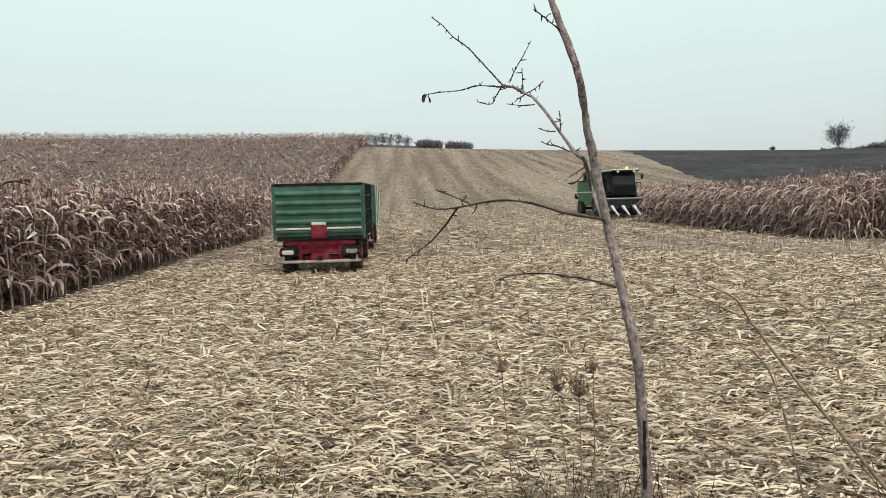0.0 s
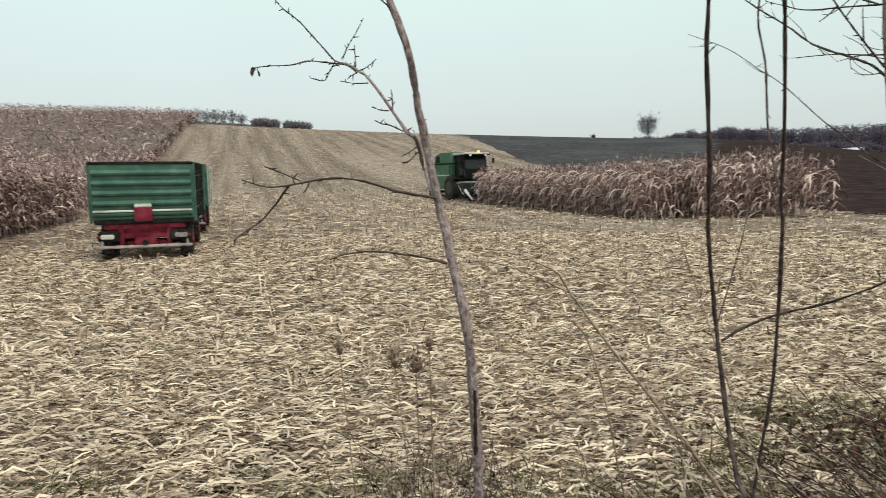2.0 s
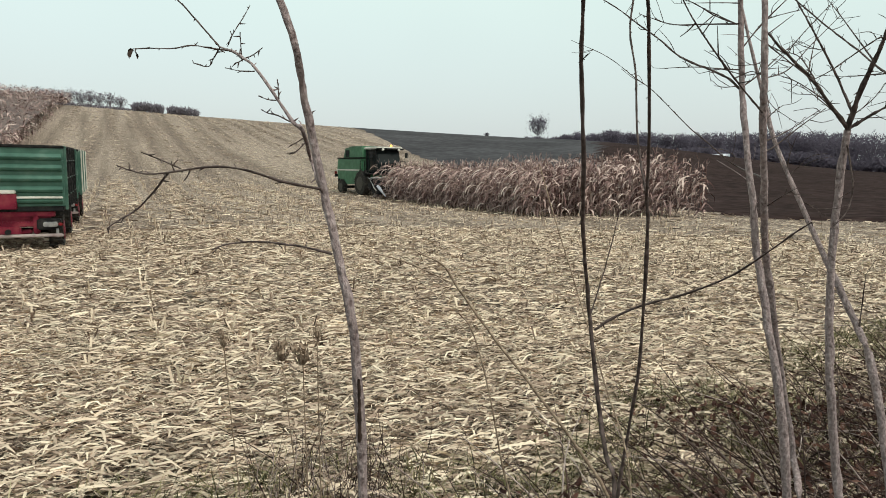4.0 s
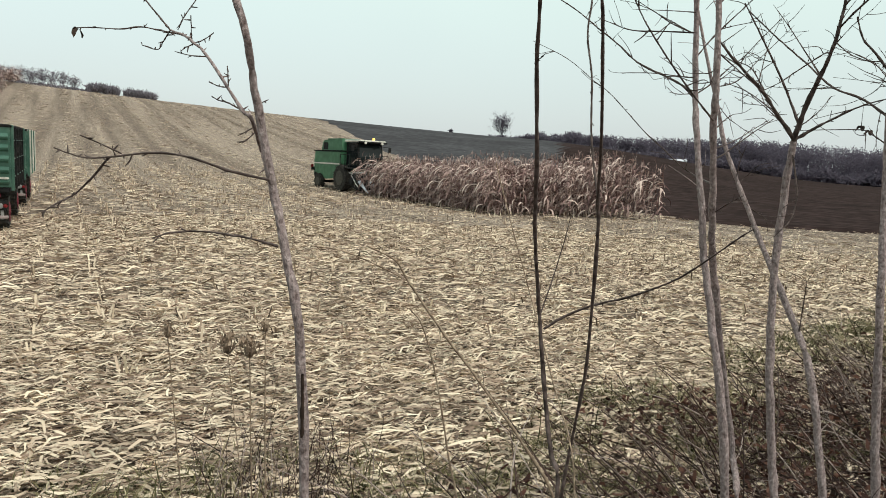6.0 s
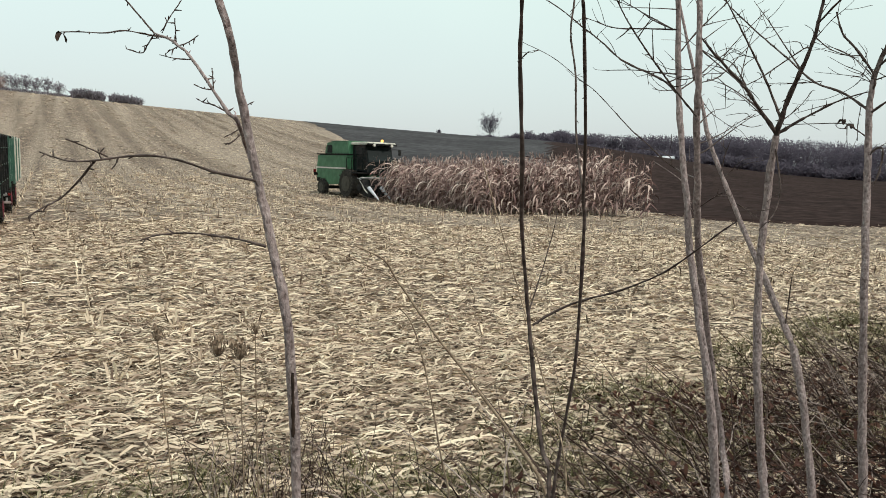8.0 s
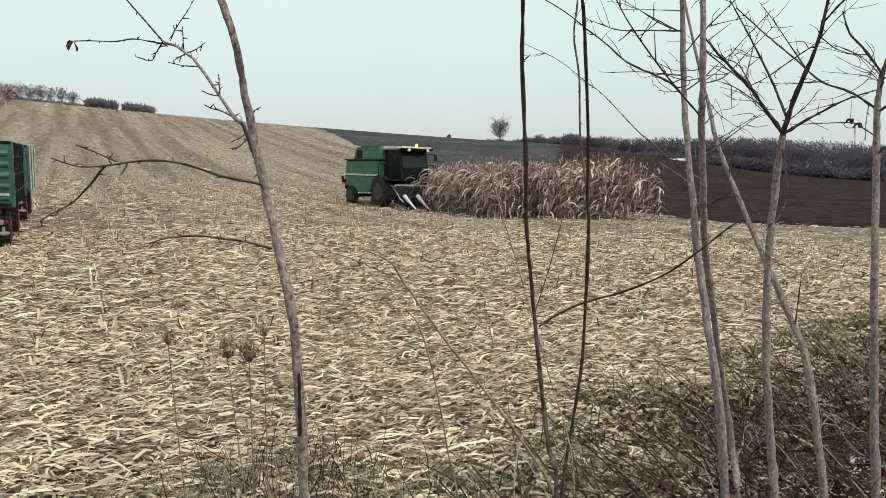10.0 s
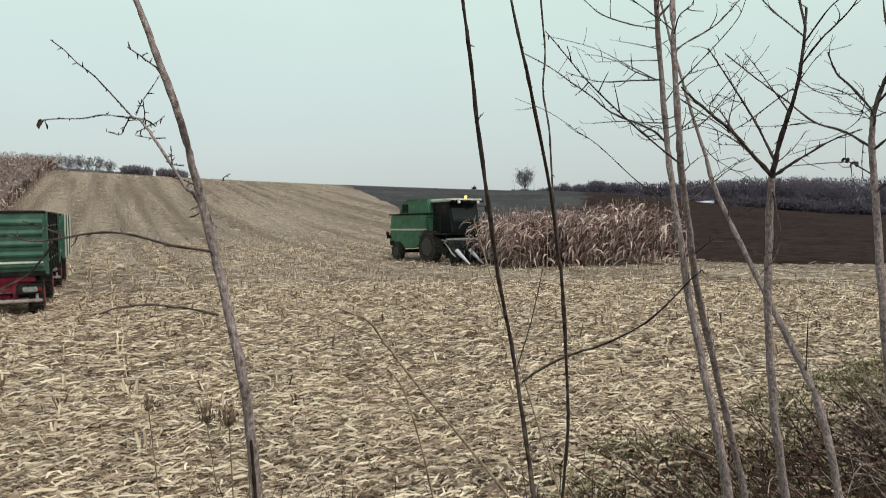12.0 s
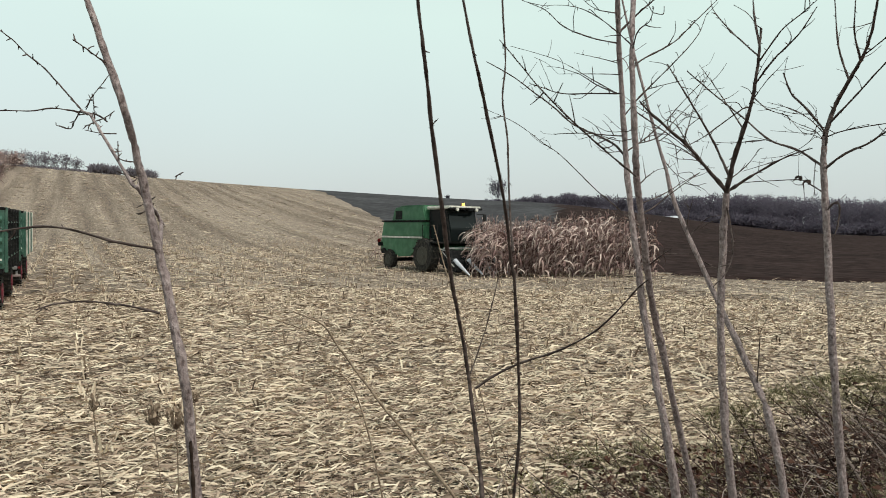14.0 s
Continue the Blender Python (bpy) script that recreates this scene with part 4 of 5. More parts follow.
limb(TWIN, "branch", [(1.987, 2.100, 2.275), (1.935, 2.139, 2.281), (1.865, 2.190, 2.290), (1.771, 2.255, 2.289)], 0.0035, 0.0014)
limb(TWIN, "branch", [(1.963, 2.112, 2.431), (1.906, 2.160, 2.466), (1.856, 2.198, 2.509), (1.823, 2.217, 2.523)], 0.003, 0.0013)
limb(TWIN, "branch", [(1.947, 2.087, 2.606), (1.890, 2.179, 2.644), (1.819, 2.265, 2.702), (1.775, 2.327, 2.776), (1.707, 2.403, 2.832)], 0.004, 0.0016)
limb(TWIN, "branch", [(1.939, 2.079, 2.640), (1.853, 2.079, 2.685), (1.779, 2.076, 2.706), (1.712, 2.073, 2.708)], 0.003, 0.0012)
limb(TWIN, "branch", [(1.939, 2.079, 2.640), (1.991, 2.064, 2.698), (2.050, 2.041, 2.755), (2.089, 2.034, 2.802)], 0.006, 0.0024)
limb(TWIN, "branch", [(1.963, 2.103, 2.538), (1.976, 2.262, 2.598), (1.968, 2.432, 2.659)], 0.0025, 0.001)
limb(TWIN, "branch", [(1.953, 2.120, 2.437), (1.966, 2.293, 2.521), (1.918, 2.489, 2.639), (1.810, 2.709, 2.741)], 0.0028, 0.00112)
limb(TWIN, "branch", [(1.967, 2.102, 2.499), (1.853, 2.118, 2.494), (1.726, 2.138, 2.486)], 0.0025, 0.001)
limb(TWIN, "branch", [(1.924, 2.064, 2.703), (1.904, 2.183, 2.755), (1.896, 2.282, 2.832)], 0.003, 0.0012)
limb(TWIN, "branch", [(1.827, 1.843, 2.522), (1.806, 1.898, 2.591), (1.851, 1.906, 2.657)], 0.003, 0.0012)
limb(TWIN, "branch", [(1.990, 2.095, 2.216), (2.098, 2.131, 2.274), (2.194, 2.173, 2.333), (2.301, 2.203, 2.400)], 0.004, 0.0016)
limb(TWIN, "branch", [(1.981, 2.100, 2.345), (2.059, 2.106, 2.432), (2.126, 2.132, 2.469), (2.253, 2.108, 2.505)], 0.0035, 0.0014)
limb(TWIN, "branch", [(1.809, 1.815, 2.436), (1.906, 1.899, 2.498), (2.061, 1.929, 2.582), (2.187, 1.971, 2.682), (2.314, 2.006, 2.785)], 0.005, 0.002)
limb(TWIN, "branch", [(2.038, 2.105, 2.408), (2.120, 2.122, 2.480), (2.226, 2.105, 2.586), (2.312, 2.102, 2.681), (2.368, 2.121, 2.774)], 0.004, 0.0016)
limb(TWIN, "branch", [(1.818, 1.805, 2.220), (1.798, 1.861, 2.217), (1.759, 1.924, 2.240), (1.725, 1.987, 2.233)], 0.0025, 0.001)
limb(TWIN, "branch", [(1.857, 1.837, 2.072), (1.910, 1.857, 2.107), (1.964, 1.876, 2.133)], 0.003, 0.0012)
limb(TWIN, "branch", [(1.819, 1.832, 2.496), (1.804, 1.784, 2.548), (1.808, 1.730, 2.566), (1.790, 1.689, 2.594)], 0.0035, 0.0014)
limb(TWIN, "branch", [(1.895, 1.868, 1.983), (1.965, 1.894, 2.007), (2.055, 1.897, 2.068), (2.152, 1.891, 2.132)], 0.004, 0.0016)
limb(TWIN, "branch", [(1.881, 1.857, 2.015), (1.992, 1.891, 2.048), (2.101, 1.922, 2.095), (2.203, 1.957, 2.137)], 0.003, 0.0012)
limb(TWIN, "branch", [(1.975, 1.935, 1.803), (1.977, 1.869, 1.842), (1.974, 1.804, 1.872)], 0.0035, 0.0014)
limb(TWIN, "branch", [(2.567, 2.798, 1.963), (1.951, 2.065, 1.976), (1.882, 2.056, 2.000)], 0.0025, 0.001)
limb(TWIN, "branch", [(1.814, 1.809, 2.308), (1.928, 1.851, 2.277), (2.058, 1.876, 2.224), (2.165, 1.920, 2.181)], 0.003, 0.0012)
limb(TWIN, "branch", [(1.819, 1.804, 2.200), (1.931, 1.834, 2.235), (2.035, 1.858, 2.318), (2.155, 1.851, 2.433)], 0.003, 0.0012)
limb(TWIN, "branch", [(1.984, 2.115, 2.220), (1.912, 2.108, 2.214), (1.851, 2.089, 2.235)], 0.002, 0.0008)
limb(TWIN, "branch", [(1.816, 1.806, 2.254), (1.821, 1.870, 2.251), (1.793, 1.944, 2.317)], 0.002, 0.0008)
limb(LEANING, "trunk", [(2.630, 2.883, 2.715), (2.680, 2.789, 2.361), (2.693, 2.753, 2.255), (2.702, 2.706, 2.107), (2.735, 2.613, 1.894), (2.775, 2.471, 1.617), (2.801, 2.301, 1.339), (2.801, 2.168, 1.115), (2.816, 2.047, 0.604)], 0.004, 0.019)
limb(LEANING, "branch", [(2.734, 2.616, 1.902), (2.763, 2.584, 1.810), (2.812, 2.534, 1.761), (2.849, 2.493, 1.721)], 0.004, 0.002)
limb(LEANING, "branch", [(2.729, 2.630, 1.934), (2.717, 2.604, 2.011), (2.712, 2.570, 2.085)], 0.004, 0.0015)
limb(LEANING, "branch", [(2.734, 2.616, 1.902), (2.773, 2.612, 1.944), (2.829, 2.593, 1.948)], 0.003, 0.0015)
limb(LEANING, "branch", [(2.801, 2.248, 1.251), (2.802, 2.243, 1.374), (2.800, 2.236, 1.501)], 0.005, 0.002)
limb(LEANING, "branch", [(2.689, 2.765, 2.289), (2.736, 2.735, 2.222), (2.777, 2.705, 2.186), (2.835, 2.659, 2.133)], 0.003, 0.0015)
limb(LEANING, "branch", [(2.678, 2.793, 2.378), (2.748, 2.769, 2.437), (2.812, 2.746, 2.508), (2.867, 2.735, 2.545)], 0.003, 0.0012)
limb(FORKED, "trunk", [(2.383, 2.011, 2.073), (2.402, 2.041, 1.877), (2.412, 2.057, 1.658), (2.439, 2.065, 1.341), (2.451, 2.043, 1.068), (2.498, 2.035, 0.782), (2.498, 2.002, 0.626)], 0.013, 0.018)
limb(FORKED, "limb", [(2.383, 2.011, 2.073), (2.365, 1.954, 2.205), (2.342, 1.888, 2.300), (2.326, 1.838, 2.397), (2.320, 1.813, 2.501), (2.332, 1.814, 2.629)], 0.01, 0.004)
limb(FORKED, "limb", [(2.382, 2.008, 2.080), (2.265, 1.985, 2.160), (2.154, 1.951, 2.227), (2.036, 1.922, 2.282), (1.938, 1.898, 2.330), (1.897, 1.893, 2.360)], 0.008, 0.003)
limb(FORKED, "limb", [(2.375, 1.987, 2.129), (2.356, 2.016, 2.211), (2.329, 2.036, 2.283), (2.270, 2.051, 2.377), (2.204, 2.056, 2.462), (2.149, 2.072, 2.548)], 0.006, 0.002)
limb(FORKED, "branch", [(2.331, 1.855, 2.364), (2.287, 1.842, 2.354), (2.221, 1.877, 2.298), (2.167, 1.894, 2.256), (2.105, 1.914, 2.220)], 0.004, 0.002)
limb(FORKED, "limb", [(2.383, 2.010, 2.076), (2.435, 1.965, 2.126), (2.476, 1.914, 2.167), (2.506, 1.843, 2.204), (2.534, 1.773, 2.224)], 0.006, 0.002)
limb(FORKED, "branch", [(2.320, 1.813, 2.507), (2.302, 1.704, 2.584), (2.285, 1.610, 2.611), (2.256, 1.529, 2.625)], 0.004, 0.0016)
limb(FORKED, "branch", [(2.323, 1.828, 2.438), (2.280, 1.709, 2.491), (2.243, 1.582, 2.533), (2.188, 1.470, 2.577)], 0.005, 0.002)
limb(FORKED, "branch", [(2.323, 1.813, 2.532), (2.310, 1.928, 2.647), (2.315, 2.024, 2.751), (2.358, 2.092, 2.832)], 0.004, 0.0016)
limb(FORKED, "branch", [(2.326, 1.813, 2.568), (2.328, 1.842, 2.674), (2.343, 1.866, 2.756)], 0.006, 0.0024)
limb(FORKED, "branch", [(2.328, 1.844, 2.384), (2.316, 1.770, 2.438), (2.296, 1.709, 2.459)], 0.003, 0.0012)
limb(FORKED, "branch", [(2.248, 1.980, 2.170), (2.259, 2.033, 2.193), (2.233, 2.120, 2.206)], 0.003, 0.0012)
limb(FORKED, "branch", [(2.532, 1.962, 2.279), (2.560, 2.076, 2.285), (2.573, 2.201, 2.301)], 0.002, 0.0008)
limb(FORKED, "branch", [(2.376, 1.990, 2.123), (2.449, 1.983, 2.177), (2.512, 1.980, 2.247)], 0.003, 0.0012)
limb(FORKED, "branch", [(2.055, 1.926, 2.273), (2.172, 2.077, 2.357), (2.384, 2.116, 2.543)], 0.0035, 0.0014)
limb(FORKED, "branch", [(2.005, 1.914, 2.297), (2.038, 2.009, 2.337), (2.065, 2.106, 2.380)], 0.003, 0.0012)
limb(FORKED, "branch", [(2.123, 1.944, 2.241), (2.215, 2.029, 2.314), (2.309, 2.102, 2.426), (2.417, 2.151, 2.561)], 0.003, 0.0012)
limb(FORKED, "branch", [(2.367, 2.005, 2.090), (2.335, 2.068, 2.177), (2.309, 2.124, 2.228), (2.282, 2.179, 2.267), (2.251, 2.239, 2.294)], 0.004, 0.0016)
limb(FORKED, "branch", [(2.553, 2.049, 2.284), (2.565, 2.184, 2.294), (2.553, 2.336, 2.317)], 0.0025, 0.001)
limb(FORKED, "branch", [(2.386, 2.016, 2.043), (2.374, 1.976, 1.951), (2.355, 1.941, 1.861), (2.315, 1.925, 1.785), (2.256, 1.928, 1.729)], 0.005, 0.002)
limb(FORKED, "branch", [(2.349, 2.041, 2.140), (2.378, 2.147, 2.200), (2.401, 2.256, 2.261)], 0.003, 0.0012)
limb(FORKED, "branch", [(2.286, 2.047, 2.352), (2.274, 2.123, 2.377), (2.277, 2.181, 2.413)], 0.002, 0.0008)
limb(FORKED, "branch", [(2.118, 1.910, 2.227), (2.122, 1.983, 2.308), (2.129, 2.062, 2.345), (2.147, 2.122, 2.408)], 0.003, 0.0012)
limb(FORKED, "branch", [(2.326, 1.831, 2.393), (2.290, 1.733, 2.334), (2.264, 1.616, 2.291)], 0.003, 0.0012)
limb(FORKED, "branch", [(2.344, 1.893, 2.294), (2.365, 1.995, 2.399), (2.379, 2.097, 2.509), (2.400, 2.192, 2.598)], 0.0035, 0.0014)
limb(SPREADING, "trunk", [(2.969, 2.089, 2.336), (2.974, 2.096, 2.265), (2.976, 2.093, 2.148), (2.978, 2.070, 1.894), (2.962, 2.031, 1.592), (2.984, 2.012, 1.236), (3.027, 2.014, 0.932), (3.051, 1.987, 0.582)], 0.011, 0.02)
limb(SPREADING, "limb", [(2.975, 2.094, 2.203), (2.969, 2.118, 2.226), (2.955, 2.223, 2.295), (2.931, 2.338, 2.346), (2.908, 2.464, 2.458), (2.873, 2.580, 2.564), (2.830, 2.671, 2.660), (2.788, 2.722, 2.726)], 0.006, 0.0025)
limb(SPREADING, "limb", [(2.973, 2.095, 2.275), (2.960, 2.083, 2.349), (2.894, 2.125, 2.457), (2.853, 2.159, 2.517), (2.820, 2.171, 2.602)], 0.007, 0.003)
limb(SPREADING, "branch", [(2.976, 2.088, 2.095), (2.948, 2.142, 2.140), (2.926, 2.174, 2.157), (2.838, 2.270, 2.154), (2.778, 2.343, 2.150)], 0.004, 0.0018)
limb(SPREADING, "branch", [(2.936, 2.159, 2.149), (2.943, 2.157, 2.079)], 0.003, 0.0015)
limb(SPREADING, "branch", [(2.968, 2.129, 2.233), (2.970, 2.137, 2.149), (2.977, 2.135, 2.083)], 0.0025, 0.0015)
limb(SPREADING, "limb", [(2.969, 2.089, 2.336), (3.010, 2.086, 2.449), (2.980, 2.000, 2.539), (2.948, 1.917, 2.615), (2.902, 1.849, 2.680), (2.841, 1.779, 2.782)], 0.01, 0.004)
limb(SPREADING, "limb", [(2.977, 1.993, 2.545), (2.965, 2.036, 2.695), (2.951, 2.048, 2.896)], 0.005, 0.002)
limb(SPREADING, "limb", [(2.952, 1.926, 2.607), (2.878, 1.897, 2.704), (2.814, 1.845, 2.813)], 0.005, 0.002)
limb(SPREADING, "branch", [(2.970, 2.090, 2.329), (2.961, 1.990, 2.344), (2.987, 1.844, 2.352), (2.988, 1.728, 2.349)], 0.004, 0.0016)
limb(SPREADING, "limb", [(2.975, 2.094, 2.197), (2.968, 1.992, 2.252), (2.960, 1.896, 2.277), (2.940, 1.807, 2.311), (2.936, 1.692, 2.352)], 0.006, 0.0024)
limb(SPREADING, "limb", [(2.988, 2.088, 2.387), (2.981, 1.963, 2.482), (2.968, 1.837, 2.578), (2.944, 1.733, 2.628)], 0.005, 0.002)
limb(SPREADING, "limb", [(2.977, 2.081, 2.019), (2.984, 2.054, 2.051), (2.989, 2.029, 2.048), (2.980, 2.023, 1.982), (2.960, 2.029, 1.902)], 0.006, 0.0024)
limb(SPREADING, "branch", [(2.944, 1.911, 2.621), (2.897, 1.790, 2.651), (2.835, 1.687, 2.678)], 0.004, 0.0016)
limb(SPREADING, "branch", [(2.961, 2.084, 2.342), (2.969, 2.163, 2.414), (2.967, 2.252, 2.473), (2.941, 2.366, 2.522)], 0.003, 0.0012)
limb(SPREADING, "branch", [(2.936, 2.098, 2.388), (2.976, 2.167, 2.324), (2.968, 2.285, 2.275), (2.949, 2.404, 2.270)], 0.0025, 0.001)
limb(SPREADING, "branch", [(2.971, 2.091, 2.315), (2.992, 2.162, 2.370), (2.998, 2.252, 2.413), (3.000, 2.343, 2.466)], 0.003, 0.0012)
limb(SPREADING, "branch", [(2.974, 2.102, 2.323), (3.012, 2.210, 2.363), (2.987, 2.390, 2.400)], 0.0025, 0.001)
limb(SPREADING, "branch", [(2.913, 2.112, 2.426), (2.908, 2.196, 2.442), (2.872, 2.306, 2.486)], 0.003, 0.0012)
limb(DRY, "stem", [(1.408, 1.780, 0.999), (1.410, 1.948, 1.235), (1.381, 2.101, 1.512), (1.340, 2.211, 1.759), (1.312, 2.284, 1.938)], 0.0035, 0.002)
limb(DRY, "stem", [(1.385, 1.827, 0.863), (1.278, 1.862, 1.066), (1.148, 1.900, 1.246), (1.021, 1.928, 1.412), (0.903, 1.944, 1.574), (0.854, 1.933, 1.642), (0.770, 1.930, 1.683)], 0.007, 0.002)
limb(DRY, "branch", [(0.934, 2.039, 1.560), (0.815, 1.970, 1.620), (0.699, 1.896, 1.672), (0.594, 1.814, 1.699)], 0.0022, 0.0014)
limb(DRY, "branch", [(0.928, 2.041, 1.574), (0.865, 1.956, 1.556), (0.762, 1.881, 1.556)], 0.002, 0.0013)
limb(DRY, "stem", [(1.109, 1.973, 0.826), (1.066, 1.964, 1.008), (1.013, 1.958, 1.254), (0.956, 1.952, 1.435), (0.906, 1.943, 1.499)], 0.0045, 0.002)


def grow(name, rows, mat, twigs, label, category="tree"):
    """A bare tree: each row is a limb with its line and its radius at both ends; short side twigs and buds grow on it."""
    t = tagged(new(name), label, category)
    foot = np.array(max(rows, key=lambda r: r[2] + r[3])[1])
    foot = foot[np.argmin(foot[:, 2])]
    t.matrix_basis = pose(foot[0], foot[1], 0)
    for kind, pts, r0, r1 in rows:
        p = np.array(pts) - (foot[0], foot[1], 0)
        low = int(np.argmin(p[:, 2]))
        if kind in ("trunk", "stem") and low in (0, len(p) - 1) and p[low, 2] < 1.6:
            near = p[1] if low == 0 else p[-2]
            down = p[low].copy()
            slope = (p[low] - near)[:2] / max(0.05, abs(p[low, 2] - near[2]))
            down[:2] += np.clip(slope, -0.15, 0.15) * p[low, 2] * 0.6
            down[2] = -0.08
            mid = (p[low] + down) / 2
            p = np.concatenate([[down, mid], p]) if low == 0 else np.concatenate([p, [mid, down]])
        if kind in ("trunk", "stem") and p[0, 2] > 2.2 and rows is not SPREADING and rows is not DRY:
            up = (p[0] - p[1]) / np.linalg.norm(p[0] - p[1])
            p = np.concatenate([[p[0] + up * 0.55 + (0, 0, 0.1), p[0] + up * 0.28 + (0, 0, 0.03)], p])
        if kind == "branch" and twigs > 0.8:
            r0, r1 = r0 * 0.8, r1 * 0.75
        v, q, line, rad = tube(p, r0, r1, 8 if max(r0, r1) > 0.008 else 5, 5, 0.07 if max(r0, r1) > 0.008 else 0.12)
        out = [(v, q)]
        if kind in ("branch", "limb") or (kind == "trunk" and twigs > 0.8):
            n = int(len(line) * twigs * (0.22 if kind != "trunk" else 0.12))
            for _ in range(n):
                i = int(rng.integers(len(line) // 5, len(line)))
                if line[i, 2] < 1.2:
                    continue
                ln = rng.uniform(0.03, 0.13) * (1.0 if twigs > 0.8 else 0.17)
                d = line[min(i + 1, len(line) - 1)] - line[max(i - 1, 0)]
                if kind == "trunk":
                    d = -d
                d = d / (np.linalg.norm(d) + 1e-9) * 0.6 + rng.normal(0, 0.55, 3) + (0, 0, 0.25)
                d /= np.linalg.norm(d)
                a = line[i]
                b = a + d * ln * 0.5 + rng.normal(0, 0.07, 3) * ln
                e = a + d * ln + rng.normal(0, 0.1, 3) * ln
                tv, tq, *_ = tube([a, b, e], min(rad[i], 0.0019), 0.0008, 4, 3)
                out.append((tv, tq))
        if kind in ("branch", "limb", "stem"):
            for i in range(2, len(line), 3):
                d = rng.normal(0, 1, 3)
                d /= np.linalg.norm(d)
                out.append(tube([line[i], line[i] + d * (rad[i] + rng.uniform(0.004, 0.014))], max(0.0018, rad[i] * 0.6), 0.0006, 4, 1)[:2])
        # limbs and thin branches get darker colour in place of backlight from the sky
        skin = M_DARK_BACKLIT if mat is M_BARK and (kind == "limb" or (kind == "branch" and not (rows is FIRST and r0 > 0.003))) else mat
        part(kind, mesh_of(kind, *merge(out), skin, True), skin, t)
    return t


tree_one = grow("young_tree", FIRST, M_BARK, 0.3, "slim young bare tree with grey bark and split trunk")
grow("whip_sapling", WHIP, M_DARK_BACKLIT, 0.4, "thin dark sapling with upright whips", "sapling")
grow("young_tree", TWIN, M_BARK, 1.0, "twin-stemmed young bare tree with pale grey bark")
grow("young_tree", LEANING, M_BARK, 0.9, "leaning young bare tree with a bent grey stem")
grow("young_tree", FORKED, M_BARK, 1.0, "forked young bare tree with pale grey bark")
tree_last = grow("young_tree", SPREADING, M_BARK, 1.0, "young bare tree with spreading thin limbs")
grow("dry_stem", DRY, M_DRYSTEM, 0.6, "leaning dry weed stem with thin side twigs", "weed")


def bark_split():
    """The dark open crack in the first tree's bark, and the dead leaf on its outer twig."""
    o = tree_one.matrix_basis.translation
    pts = np.array([(0.507, 1.321, 1.522), (0.510, 1.333, 1.473), (0.513, 1.344, 1.423), (0.516, 1.357, 1.371)]) - (o.x, o.y, 0)
    v, q, *_ = tube(pts, 0.0028, 0.0042, 6, 4, 0.3)
    part("bark_split", mesh_of("bark_split", v, q, M_SPLIT), M_SPLIT, tree_one, "dark open split in the bark")
    tip = np.array([FIRST[3][1][-1]]) - (o.x, o.y, 0)
    v, q = merge([ribbons(tip, a, -0.6, -1.6, 0.024, 0.013, 3, 0.4, 0.6) for a in (0.3, 2.4, 4.2)])
    part("dead_leaf", mesh_of("dead_leaf", v, q, M_SPLIT), M_SPLIT, tree_one, "curled black dead leaf")
    o = tree_last.matrix_basis.translation
    for at in ((2.948, 2.192, 2.174), (2.998, 2.192, 2.159)):
        spot = np.array([at]) - (o.x, o.y, 0)
        v, q = merge([ribbons(spot, a, -0.2, -1.4, 0.03, 0.02, 3, 0.4, 0.6) for a in (0.3, 1.7, 2.4, 4.2)])
        part("dead_leaf", mesh_of("dead_leaf", v, q, M_SPLIT), M_SPLIT, tree_last, "curled black dead leaf")


bark_split()


# ---- verge: brambles, grass, weeds ----
def verge_depth(x, y):
    """How far a place lies inside the overgrown verge, in metres."""
    return (x - 2.75) * 0.34 - (y - 3.3) * 0.94


